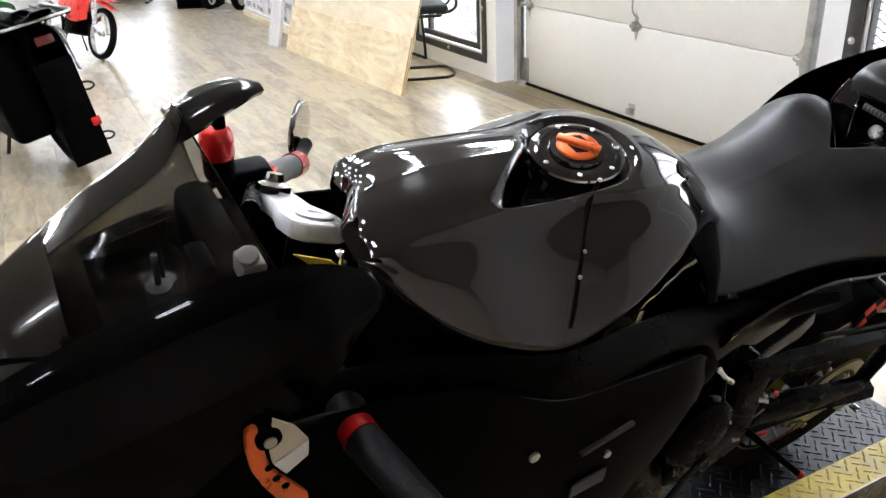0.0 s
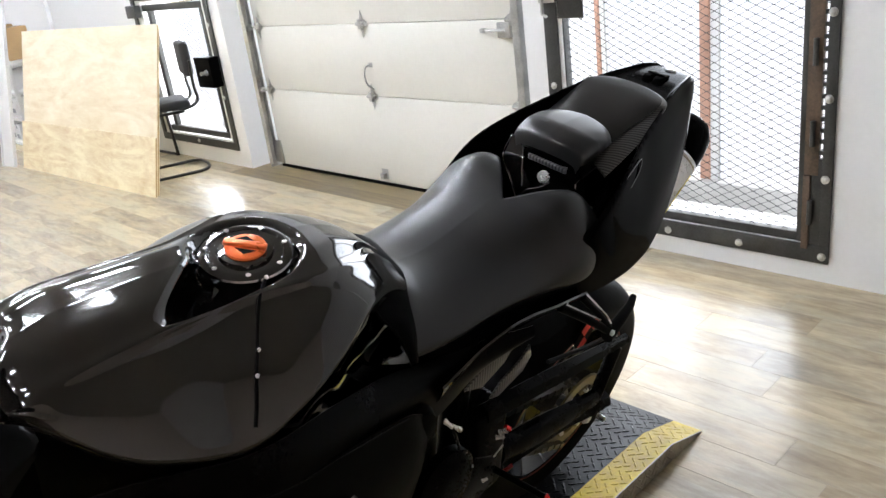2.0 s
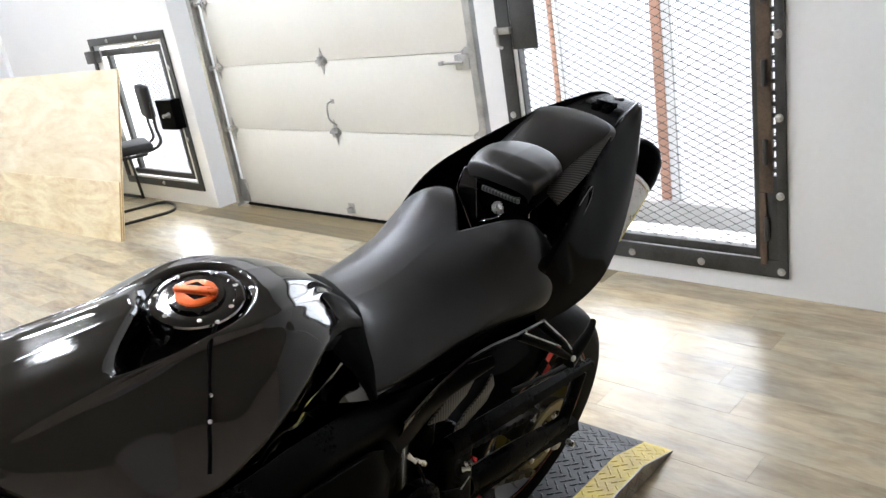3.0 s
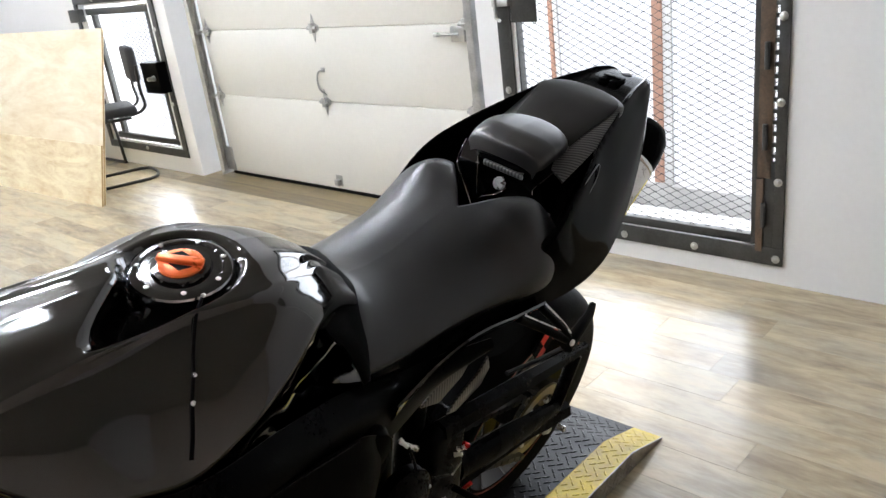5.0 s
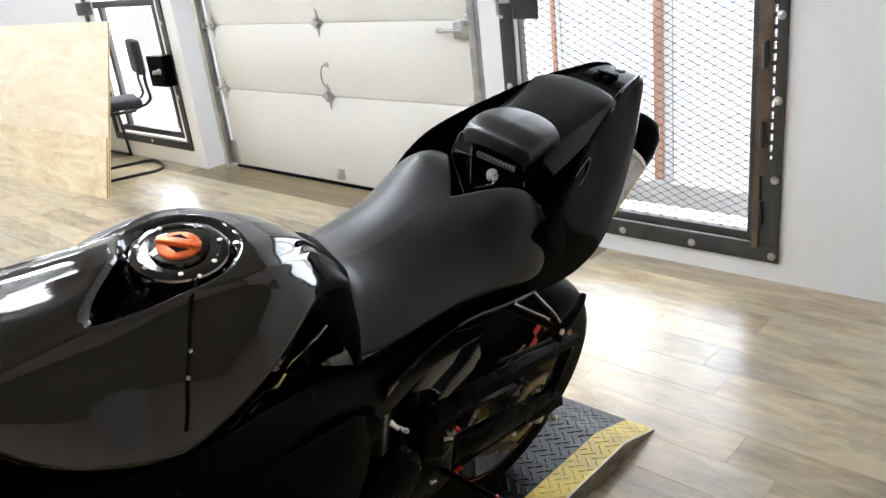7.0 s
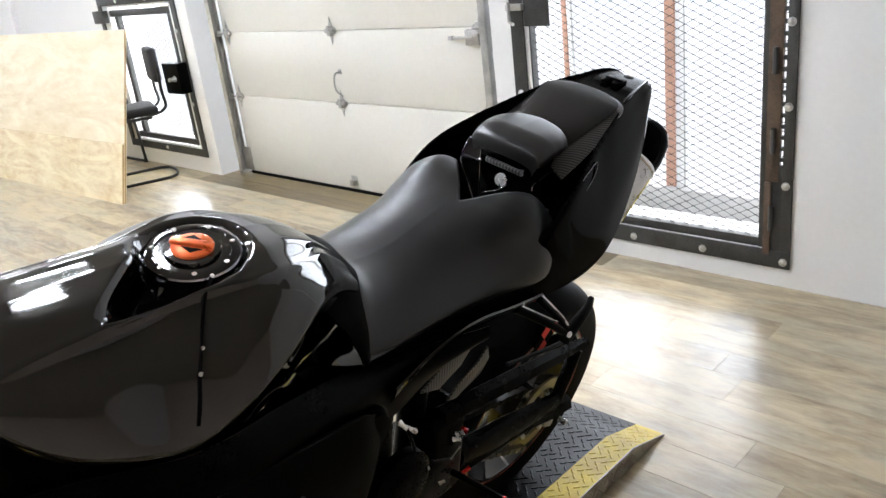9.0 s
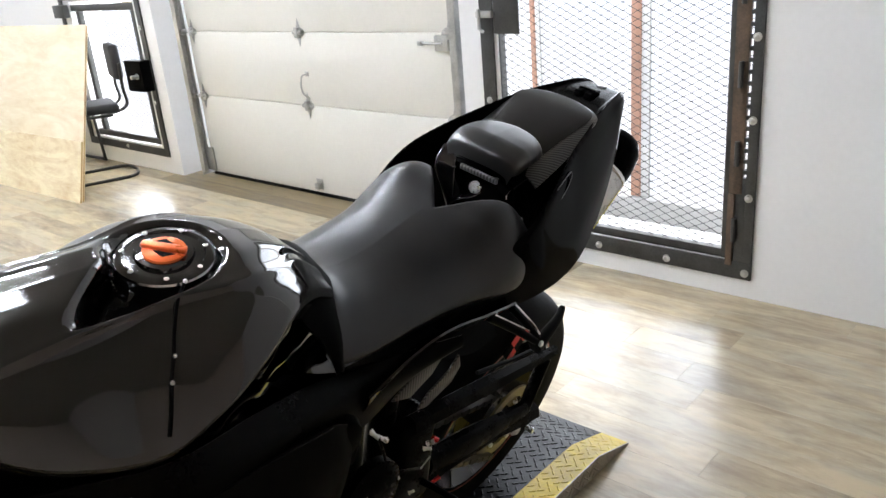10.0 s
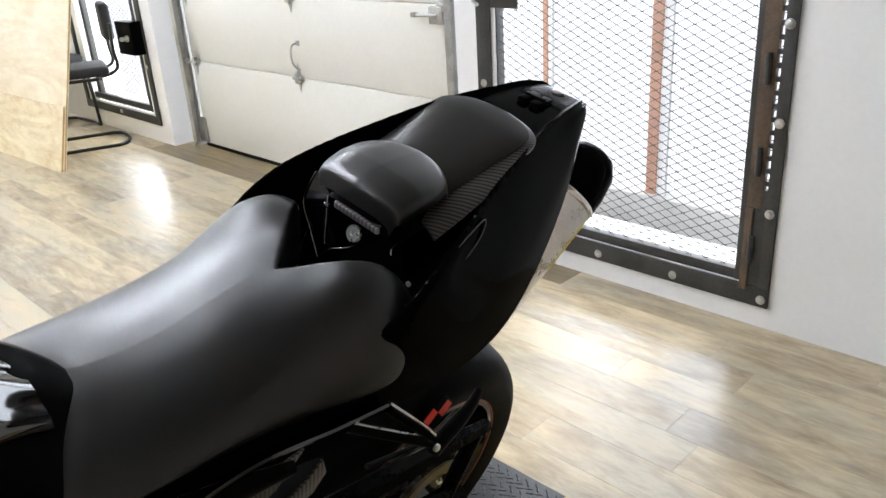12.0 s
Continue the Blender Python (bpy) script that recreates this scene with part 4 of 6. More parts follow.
# side vents, badge of plain bars, tail screws
for s in (LEFT, RIGHT):
    loop = [(0.160, -0.182, 1.028), (0.150, -0.118, 1.048), (0.141, -0.062, 1.058), (0.150, -0.080, 1.036), (0.161, -0.140, 1.014), (0.166, -0.178, 1.010), (0.160, -0.182, 1.028)]
    body("side_vent", tube([(x * s, y, z) for x, y, z in loop], 0.0017, 8, 40), M_GLOSS, tail, "glossy slanted side vent")
    body("tail_screw", lathe([(0.004, 0), (0.004, 0.003), (0.002, 0.004)], 10, Matrix.Translation((0.116 * s, -0.176, 0.982)) @ pose(0, 0, 0, 90)), M_ALU, tail)
em = body("tail_badge", box(-0.022, -0.004, 0.216, 0.262, 1.100, 1.116, 0.003), M_PLASTIC, tail, "raised black badge of plain bars")
body("badge_bar", box(0.003, 0.022, 0.216, 0.262, 1.100, 1.116, 0.003), M_PLASTIC, em)
body("badge_bar", box(-0.020, 0.020, 0.233, 0.243, 1.116, 1.120, 0.0015), M_PLASTIC, em)
body("tail_tip_cap", lathe([(0.012, 0), (0.012, 0.003), (0.006, 0.005)], 16, Matrix.Translation((0.0, 0.312, 1.108))), M_ALU, tail)

# -- silencer on the far side --
ma, mb = Vector((-0.065, 0.19, 0.655)), Vector((-0.045, 0.505, 0.918))
mm = along(ma, mb)
ln = (mb - ma).length
sil = part("silencer", lathe([(0.055, 0), (0.069, 0.02), (0.069, ln - 0.10)], 40, mm), M_ALU, bike, "brushed metal silencer can")
part("end_cap", lathe([(0.0705, ln - 0.0995), (0.071, ln - 0.06), (0.064, ln - 0.015), (0.048, ln + 0.012), (0.03, ln + 0.022), (0.027, ln + 0.022), (0.026, ln)], 40, mm), M_SATIN, sil, "black end cap")
side = mm.to_3x3().inverted() @ Vector((0.8, 0.1, -0.4))
for z in (ln - 0.105, 0.03):
    part("band", lathe([(0.0702, z), (0.0715, z + 0.002), (0.0715, z + 0.012), (0.0702, z + 0.014)], 40, mm, True), M_CHROME, sil)
part("side_sticker", box(-0.009, 0.009, 0.0685, 0.0705, 0.17, ln - 0.115, 0.0005, 1, mm @ pose(0, 0, 0, 0, 0, math.degrees(math.atan2(-side.x, side.y)))), M_YELLOWTAG, sil)
part("tail_light", box(-0.07, -0.03, 0.30, 0.34, 0.70, 0.73, 0.008, 3), M_REDPLASTIC, bike, "red tail light")

# -- wheels --
WHEEL = Matrix.Translation((-0.101, 0.045, 0.300)) @ pose(0, 0, 0, 0, 7, 0)


def wheel(base, r, width, name, label):
    w = part(name, lathe([(0.02, -width * 0.7), (0.02, width * 0.7)], 16, base @ pose(0, 0, 0, 0, 90)), M_ALU, bike, label)
    prof = []
    for a in np.linspace(-1.25, 1.25, 19):
        prof.append((r - 0.05 * (1 - math.cos(a)) - 0.012 * abs(a) ** 3, width / 2 * math.sin(a) / math.sin(1.25)))
    prof += [(r - 0.112, width / 2 * 0.80), (r - 0.116, 0), (r - 0.112, -width / 2 * 0.80)]
    m = base @ pose(0, 0, 0, 0, 90)
    part("tyre", lathe(prof, 72, m, True), M_RUBBER, w, "black road tyre")
    rim = part("rim", lathe([(r - 0.100, -width * 0.42), (r - 0.111, -width * 0.36), (r - 0.128, 0), (r - 0.111, width * 0.36), (r - 0.100, width * 0.42), (r - 0.112, width * 0.42), (r - 0.145, 0), (r - 0.112, -width * 0.42)], 72, m, True), M_PAINT, w, "black rim")
    for s in (1, -1):
        part("rim_stripe", lathe([(r - 0.098, s * width * 0.425), (r - 0.098, s * width * 0.429), (r - 0.102, s * width * 0.429), (r - 0.102, s * width * 0.425)], 72, m, True), M_STRIPE, w, "thin red rim stripe")
    part("hub", lathe([(0.05, -0.075), (0.055, -0.03), (0.055, 0.03), (0.05, 0.075), (0.025, 0.08), (0.025, -0.08)], 28, m, True), M_PAINT, w)
    for k in range(3):
        for d in (-0.2, 0.2):
            a = 2 * math.pi * k / 3 + 2.0
            p0, p1 = m @ Vector((0.045 * math.cos(a + d), 0.045 * math.sin(a + d), 0)), m @ Vector(((r - 0.135) * math.cos(a + d * 0.5), (r - 0.135) * math.sin(a + d * 0.5), 0))
            part("spoke", tube([p0, p1], [0.022, 0.014], 8, 4, 0.6), M_PAINT, w)
    return w


rear = wheel(WHEEL, 0.338, 0.185, "rear_wheel", "black rear wheel with a wide road tyre")
wheel(Matrix.Translation((-0.09, -1.46, 0.29)) @ pose(0, 0, 0, 0, 7, 0), 0.322, 0.125, "front_wheel", "black front wheel")
W = lambda x, y, z: WHEEL @ Vector((x, y, z))
sm = WHEEL @ pose(0, 0, 0, 0, 90)
spr = part("sprocket", lathe([(0.108, 0.106), (0.108, 0.112), (0.078, 0.112), (0.078, 0.106)], 44, sm, True), M_GOLD, rear, "worn gold rear sprocket")
for k in range(5):
    a = 2 * math.pi * k / 5 + 0.4
    part("sprocket_arm", tube([sm @ Vector((0.05 * math.cos(a), 0.05 * math.sin(a), 0.108)), sm @ Vector((0.08 * math.cos(a), 0.08 * math.sin(a), 0.109))], 0.009, 6), M_GOLD, spr)
    part("sprocket_nut", lathe([(0.007, 0.10), (0.007, 0.120), (0.004, 0.122)], 8, sm @ Matrix.Translation((0.068 * math.cos(a), 0.068 * math.sin(a), 0))), M_ALU, spr)
# checkered sticker by the wheel
STK = Matrix.Translation((0.036, -0.006, 0.575)) @ pose(0, 0, 0, 37) @ pose(0, 0, 0, 0, 0, 0)
for i in range(3):
    for j in range(2):
        red = (i + j) % 2 == 0
        part("sticker_square", box(0.0, 0.001, -0.045 + i * 0.030, -0.015 + i * 0.030, -0.023 + j * 0.023, j * 0.023, 0, 1, STK), M_REDTAPE if red else M_PLASTIC, rear, "red checker sticker square" if red else "")
part("sticker_backing", box(-0.004, -0.0005, -0.048, 0.048, -0.026, 0.026, 0.001, 1, STK), M_PLASTIC, rear)

# -- swingarm, chain, guard --
sw = part("swingarm", tube([(0.072, -0.43, 0.612), (0.074, -0.15, 0.562), (0.075, 0.115, 0.512)], [0.019, 0.019, 0.012], 6, 24, 1.15), M_ARM, bike, "black swingarm with a truss brace")
part("lower_beam", tube([(0.055, -0.38, 0.44), (0.06, -0.14, 0.40), (0.065, -0.02, 0.365), (0.07, 0.075, 0.345)], [0.028, 0.026, 0.022, 0.018], 6, 24, 1.3), M_ARM, sw)
part("brake_line", tube([(0.05, -0.182, 0.590), (0.052, -0.05, 0.556), (0.05, 0.071, 0.527)], 0.005, 8, 12), M_GRIP2, sw)
part("brace_strut", tube([(0.062, 0.10, 0.49), (0.064, 0.03, 0.37)], 0.016, 10), M_FRAME, sw)
part("pivot_block", box(0.0, 0.09, -0.47, -0.36, 0.40, 0.62, 0.02, 3), M_FRAME, sw)
part("lower_guard", side_panel([(-0.36, [(0.066, 0.492), (0.082, 0.486), (0.088, 0.462), (0.080, 0.43)]), (-0.2, [(0.066, 0.462), (0.084, 0.454), (0.090, 0.425), (0.080, 0.385)]), (0.02, [(0.064, 0.404), (0.080, 0.398), (0.084, 0.378), (0.076, 0.35)])], 1, 24, 12, 0.006), M_ARM, sw, "satin black chain guard")
part("far_arm", tube([(-0.20, -0.40, 0.50), (-0.235, -0.1, 0.40), (-0.24, 0.06, 0.33)], 0.03, 10, 16), M_FRAME, sw)
part("axle_nut", lathe([(0.017, 0.125), (0.017, 0.150), (0.01, 0.156)], 6, sm), M_ALU, sw, "silver axle nut")
part("adjuster_bolt", lathe([(0.008, 0), (0.008, 0.02)], 8, Matrix.Translation(W(0.15, 0.06, -0.03)) @ pose(0, 0, 0, 0, 90)), M_ALU, sw)
links = bmesh.new()
for a, b in (((0.014, -0.46, 0.53), (0.014, -0.03, 0.412)), ((0.014, -0.46, 0.44), (0.014, 0.0, 0.205))):
    a, b = Vector(a), Vector(b)
    n = int((b - a).length / 0.0159)
    for k in range(n):
        q = along(a.lerp(b, k / n), b)
        add_box(links, -0.0085 if k % 2 else -0.006, 0.0085 if k % 2 else 0.006, -0.0065, 0.0065, -0.009, 0.009, 0.0, 1, q)
part("chain", links, M_CHAIN, bike, "dark drive chain")["kind"] = "stuff"
YZ = lambda x: Matrix(((0, 0, 1, x), (1, 0, 0, 0), (0, 1, 0, 0), (0, 0, 0, 1)))
part("carbon_strip", plate([(-0.498, 0.714), (-0.448, 0.695), (-0.386, 0.717), (-0.338, 0.763), (-0.366, 0.760), (-0.437, 0.746)], 0.005, YZ(0.076), 0.0015), M_CARBON, bike, "carbon fibre frame guard strip")
part("carbon_strip", plate([(-0.420, 0.650), (-0.395, 0.642), (-0.320, 0.661), (-0.296, 0.687), (-0.304, 0.718), (-0.333, 0.694), (-0.390, 0.673)], 0.005, YZ(0.076), 0.0015), M_CARBON, bike, "carbon fibre frame guard strip")
part("hugger", loft([(-0.44, [(0, 0.70), (0.06, 0.695), (0.11, 0.64)]), (-0.34, [(0, 0.745), (0.06, 0.738), (0.10, 0.69)]), (-0.2, [(0, 0.72), (0.06, 0.71), (0.10, 0.65)]), (-0.10, [(0, 0.69), (0.06, 0.68), (0.09, 0.64)])], 20, 12, True, lambda v: v + Vector((-0.055, 0, 0)), 0.003), M_PLASTIC, bike, "black rear hugger")
ARCH = [(-0.640, [(0.150, 0.850), (0.140, 0.822), (0.112, 0.790)]), (-0.567, [(0.156, 0.882), (0.142, 0.858), (0.112, 0.832)]), (-0.501, [(0.160, 0.896), (0.146, 0.874), (0.114, 0.852)]), (-0.443, [(0.164, 0.897), (0.150, 0.878), (0.118, 0.858)]), (-0.363, [(0.166, 0.882), (0.152, 0.864), (0.12, 0.846)]), (-0.27, [(0.165, 0.866), (0.152, 0.850), (0.12, 0.838)])]
part("tail_arch", side_panel(ARCH, LEFT, 40, 14), M_GLOSS, bike, "glossy black lip under the seat")

# -- passenger peg hanger --
hg = part("peg_hanger", tube([(0.150, -0.330, 0.852), (0.165, -0.24, 0.785), (0.171, -0.178, 0.736)], 0.008, 10, 10), M_PLASTIC, bike, "black passenger peg hanger")
part("hanger_arm", tube([(0.150, -0.255, 0.838), (0.165, -0.20, 0.775), (0.171, -0.172, 0.740)], 0.007, 10, 10), M_PLASTIC, hg)
part("hanger_edge", tube([(0.157, -0.255, 0.850), (0.172, -0.20, 0.787), (0.176, -0.175, 0.754)], 0.0018, 6, 10), M_ALU, hg)
part("hanger_edge", tube([(0.157, -0.330, 0.864), (0.172, -0.245, 0.802), (0.174, -0.215, 0.780)], 0.0014, 6, 10), M_ALU, hg)
part("folded_peg", tube([(0.168, -0.168, 0.712), (0.160, -0.08, 0.735), (0.150, -0.045, 0.745)], [0.014, 0.012, 0.007], 10, 10), M_RUBBER, hg)
part("peg_bolt", lathe([(0.0062, 0), (0.0062, 0.004), (0.003, 0.006)], 12, Matrix.Translation((0.182, -0.178, 0.736)) @ pose(0, 0, 0, 0, 90)), M_ALU, hg, "silver peg bolt")

# -- side covers and fairing --
COVER = [(-1.34, [(0.150, 1.050), (0.160, 1.02), (0.166, 0.985), (0.16, 0.94)]), (-1.16, [(0.168, 1.035), (0.180, 1.00), (0.187, 0.965), (0.18, 0.92)]), (-1.0, [(0.186, 0.990), (0.197, 0.960), (0.203, 0.93), (0.198, 0.88)]), (-0.85, [(0.150, 0.948), (0.172, 0.925), (0.182, 0.895), (0.176, 0.83)]),
         (-0.72, [(0.118, 0.905), (0.142, 0.885), (0.152, 0.86), (0.146, 0.79)]), (-0.62, [(0.108, 0.868), (0.130, 0.855), (0.138, 0.83), (0.130, 0.77)]), (-0.52, [(0.125, 0.862), (0.138, 0.845), (0.138, 0.82), (0.122, 0.79)]), (-0.42, [(0.158, 0.862), (0.164, 0.852), (0.160, 0.838), (0.14, 0.825)])]
LOWER = [(-1.52, [(0.165, 1.00), (0.178, 0.85), (0.172, 0.6), (0.12, 0.42)]), (-1.30, [(0.190, 1.03), (0.212, 0.86), (0.208, 0.6), (0.14, 0.40)]), (-1.12, [(0.200, 1.00), (0.218, 0.84), (0.212, 0.6), (0.14, 0.38)]), (-1.0, [(0.203, 0.935), (0.216, 0.80), (0.21, 0.6), (0.14, 0.37)]),
         (-0.86, [(0.188, 0.900), (0.206, 0.80), (0.196, 0.62), (0.13, 0.38)]), (-0.74, [(0.172, 0.868), (0.186, 0.79), (0.168, 0.66), (0.115, 0.45)]), (-0.69, [(0.160, 0.835), (0.168, 0.78), (0.150, 0.68), (0.10, 0.5)])]
for s in (LEFT, RIGHT):
    part("side_cover", side_panel(COVER, s), M_COVER, bike, "glossy black frame cover", 60)
    part("lower_fairing", side_panel(LOWER, s, 50, 24), M_PLASTIC, bike, "satin black lower fairing", 60)
part("fairing_edge", tube([(0.207, -1.12, 1.005), (0.210, -1.0, 0.938), (0.195, -0.86, 0.903), (0.179, -0.74, 0.871)], 0.0014, 6, 30), M_COVER, bike)
part("frame_plug", lathe([(0.035, -0.02), (0.038, 0.0), (0.030, 0.014), (0.012, 0.018)], 28, Matrix.Translation((0.150, -0.695, 0.805)) @ pose(0, 0, 0, 0, 90)), M_PLASTIC, bike, "round black frame plug")
vent = part("fairing_vent", side_panel([(-0.965, [(0.2215, 0.775), (0.2225, 0.762), (0.2215, 0.752)]), (-0.905, [(0.2165, 0.776), (0.2175, 0.763), (0.2165, 0.748)])], 1, 8, 6, 0.003), M_GRIP, bike, "pale vent plate in the fairing")
part("vent_lip", tube([(0.218, -0.960, 0.832), (0.216, -0.92, 0.838), (0.210, -0.872, 0.838)], 0.004, 6, 12), M_GRIP, vent)
part("vent_bolt", lathe([(0.006, 0), (0.006, 0.004), (0.003, 0.006)], 10, Matrix.Translation((0.217, -0.915, 0.81)) @ pose(0, 0, 0, 0, 90)), M_ALU, vent)
part("fairing_bolt", lathe([(0.007, 0), (0.007, 0.004), (0.003, 0.006)], 12, Matrix.Translation((0.2165, -1.036, 0.868)) @ pose(0, 0, 0, 0, 90)), M_ALU, bike, "silver fairing bolt")

# engine and frame core
eng = part("engine", box(-0.16, 0.12, -1.05, -0.58, 0.36, 0.80, 0.05, 4), M_FRAME, bike, "dark engine block")
part("sprocket_cover", lathe([(0.07, 0), (0.07, 0.02), (0.05, 0.032), (0.02, 0.034)], 28, Matrix.Translation((0.118, -0.60, 0.60)) @ pose(0, 0, 0, 0, 90)), M_FRAME, eng)
part("frame_spine", box(-0.05, 0.05, -0.80, -0.55, 0.82, 0.955, 0.02, 3), M_PLASTIC, bike, "black frame spine under the tank")
part("airbox", box(-0.10, 0.10, -1.15, -0.80, 0.78, 0.975, 0.03, 3), M_PLASTIC, bike, "black airbox under the tank")
part("subframe", loft([(-0.70, [(0, 0.868), (0.06, 0.866), (0.10, 0.82)]), (-0.60, [(0, 0.880), (0.07, 0.876), (0.11, 0.82)]), (-0.52, [(0, 0.86), (0.07, 0.86), (0.11, 0.80)]), (-0.3, [(0, 0.875), (0.08, 0.87), (0.12, 0.84)])], 16, 10, True, None, 0.01), M_PLASTIC, bike)
part("shock", tube([(0.02, -0.47, 0.42), (0.03, -0.45, 0.78)], 0.028, 16), M_FRAME, bike)
# rider's rearset
rs = part("rearset_plate", plate([(-0.66, 0.56), (-0.60, 0.60), (-0.52, 0.60), (-0.45, 0.56), (-0.46, 0.50), (-0.55, 0.46), (-0.64, 0.48)], 0.008, Matrix(((0, 0, 1, 0.125), (1, 0, 0, 0), (0, 1, 0, 0), (0, 0, 0, 1))), 0.002), M_FRAME, bike, "black rearset plate with silver linkage")
part("heel_guard", plate([(-0.70, 0.40), (-0.64, 0.50), (-0.60, 0.555), (-0.575, 0.55), (-0.61, 0.50), (-0.655, 0.40)], 0.003, Matrix(((0, 0, 1, 0.150), (1, 0, 0, 0), (0, 1, 0, 0), (0, 0, 0, 1))), 0.001), M_FRAME, rs, "black heel guard")
part("foot_peg", tube([(0.13, -0.455, 0.53), (0.235, -0.43, 0.515)], [0.007, 0.006], 12), M_PLASTIC, rs)
part("peg_tip", lathe([(0.008, 0), (0.008, 0.005), (0.004, 0.008)], 12, along((0.235, -0.43, 0.515), (0.33, -0.41, 0.50))), M_RED, rs, "red peg end")
part("shift_rod", tube([(0.140, -0.600, 0.740), (0.136, -0.575, 0.68), (0.132, -0.560, 0.625)], 0.003, 8, 8), M_FRAME, rs)
for a_, b_, r0, r1 in (((0.132, -0.610, 0.752), (0.146, -0.604, 0.742), 0.008, 0.005), ((0.134, -0.594, 0.732), (0.142, -0.578, 0.718), 0.006, 0.008), ((0.130, -0.582, 0.620), (0.146, -0.566, 0.622), 0.010, 0.008), ((0.134, -0.566, 0.628), (0.142, -0.548, 0.614), 0.006, 0.005),
                       ((0.136, -0.556, 0.606), (0.146, -0.540, 0.610), 0.008, 0.004), ((0.132, -0.460, 0.614), (0.144, -0.452, 0.618), 0.007, 0.006), ((0.136, -0.456, 0.626), (0.146, -0.448, 0.634), 0.008, 0.008), ((0.138, -0.470, 0.576), (0.142, -0.450, 0.596), 0.0022, 0.0022),
                       ((0.138, -0.500, 0.536), (0.144, -0.490, 0.540), 0.006, 0.004), ((0.138, -0.446, 0.516), (0.143, -0.438, 0.520), 0.004, 0.003)):
    part("rod_joint", tube([a_, Vector(a_).lerp(Vector(b_), 0.5), b_], [r0 * 0.7, max(r0, r1) * 0.45, r1 * 0.7], 8), M_ALU, rs, "silver rod joint")
part("shift_tip", tube([(0.142, -0.436, 0.518), (0.148, -0.420, 0.527)], 0.004, 8), M_RED, rs, "red shifter tip")
part("shift_tip", tube([(0.140, -0.445, 0.636), (0.146, -0.438, 0.630)], 0.005, 8), M_RED, rs, "red shifter tip")
part("side_stand", tube([(0.08, -0.62, 0.36), (0.20, -0.56, 0.12), (0.245, -0.53, -0.055)], [0.016, 0.013, 0.012], 10, 12), M_FRAME, bike, "black side stand")

# -- nose, screen and cockpit --
NOSE = [(-1.83, [(0, 0.96), (0.02, 0.955), (0.04, 0.94), (0.05, 0.91), (0.05, 0.87), (0.03, 0.83)]), (-1.74, [(0, 1.025), (0.05, 1.02), (0.09, 1.0), (0.115, 0.95), (0.12, 0.88), (0.10, 0.80)]), (-1.62, [(0, 1.085), (0.06, 1.08), (0.115, 1.06), (0.155, 1.0), (0.168, 0.91), (0.15, 0.80)]),
        (-1.50, [(0, 1.128), (0.06, 1.127), (0.115, 1.115), (0.165, 1.07), (0.19, 0.97), (0.18, 0.84)]), (-1.44, [(0, 1.13), (0.06, 1.132), (0.12, 1.13), (0.17, 1.09), (0.196, 1.0), (0.19, 0.88)])]
nose = part("upper_fairing", loft(NOSE, 50, 34, True, lambda v: Vector((v.x - 0.012, v.y, v.z - 0.034 - 0.2 * max(-v.x, 0.0)))), M_GLOSS, bike, "glossy black upper fairing", 60)
WING = [(-1.60, [(0.100, 1.050), (0.125, 1.042), (0.150, 1.010), (0.166, 0.965), (0.172, 0.91)]), (-1.52, [(0.112, 1.098), (0.138, 1.090), (0.166, 1.055), (0.185, 1.005), (0.192, 0.94)]), (-1.445, [(0.118, 1.128), (0.145, 1.120), (0.175, 1.085), (0.195, 1.03), (0.199, 0.96)]), (-1.36, [(0.126, 1.150), (0.150, 1.142), (0.176, 1.112), (0.194, 1.07), (0.200, 1.02)]), (-1.28, [(0.128, 1.148), (0.146, 1.140), (0.166, 1.115), (0.182, 1.085), (0.188, 1.05)]), (-1.235, [(0.128, 1.134), (0.138, 1.127), (0.150, 1.112), (0.160, 1.095), (0.163, 1.076)]), (-1.208, [(0.129, 1.118), (0.135, 1.114), (0.142, 1.106), (0.148, 1.097), (0.150, 1.088)]), (-1.196, [(0.131, 1.104), (0.134, 1.102), (0.137, 1.099), (0.139, 1.096), (0.140, 1.093)])]
for s in (LEFT, RIGHT):
    bm = side_panel(WING, s, 60, 24)
    bmesh.ops.translate(bm, vec=(0, 0, 0.012) if s > 0 else (-0.02, 0, -0.085), verts=bm.verts)
    part("fairing_wing", bm, M_WING, nose, "", 60)
part("wing_bolt", lathe([(0.009, 0), (0.009, 0.003), (0.004, 0.004)], 14, Matrix.Translation((0.164, -1.30, 1.142)) @ pose(0, 0, 0, 0, 48)), M_FRAME, nose)
def screen_warp(v):
    return Vector((v.x - 0.03, v.y + 0.4 * max(1.252 - v.z, 0.0) * ease(-1.43, -1.335, v.y), v.z - 0.5 * max(-v.x, 0.0)))


SCREEN = [(-1.535, [(0, 1.098), (0.03, 1.096), (0.06, 1.091), (0.085, 1.083)]), (-1.47, [(0, 1.148), (0.045, 1.141), (0.09, 1.122), (0.122, 1.095)]), (-1.42, [(0, 1.184), (0.05, 1.174), (0.10, 1.146), (0.138, 1.106)]), (-1.37, [(0, 1.222), (0.05, 1.209), (0.10, 1.172), (0.146, 1.118)]), (-1.335, [(0, 1.252), (0.03, 1.246), (0.085, 1.202), (0.148, 1.126)])]
scr = part("windscreen", loft(SCREEN, 36, 24, True, screen_warp, 0.003), M_SMOKE, bike, "smoked clear windscreen", 60)
scr.visible_shadow = False
band = [(y, [(0, p[0][1] + 0.003), (p[1][0] * 0.45, p[0][1] * 0.6 + p[1][1] * 0.4 + 0.003), (p[1][0] * 0.8, p[0][1] * 0.2 + p[1][1] * 0.8 + 0.003)]) for y, p in SCREEN]
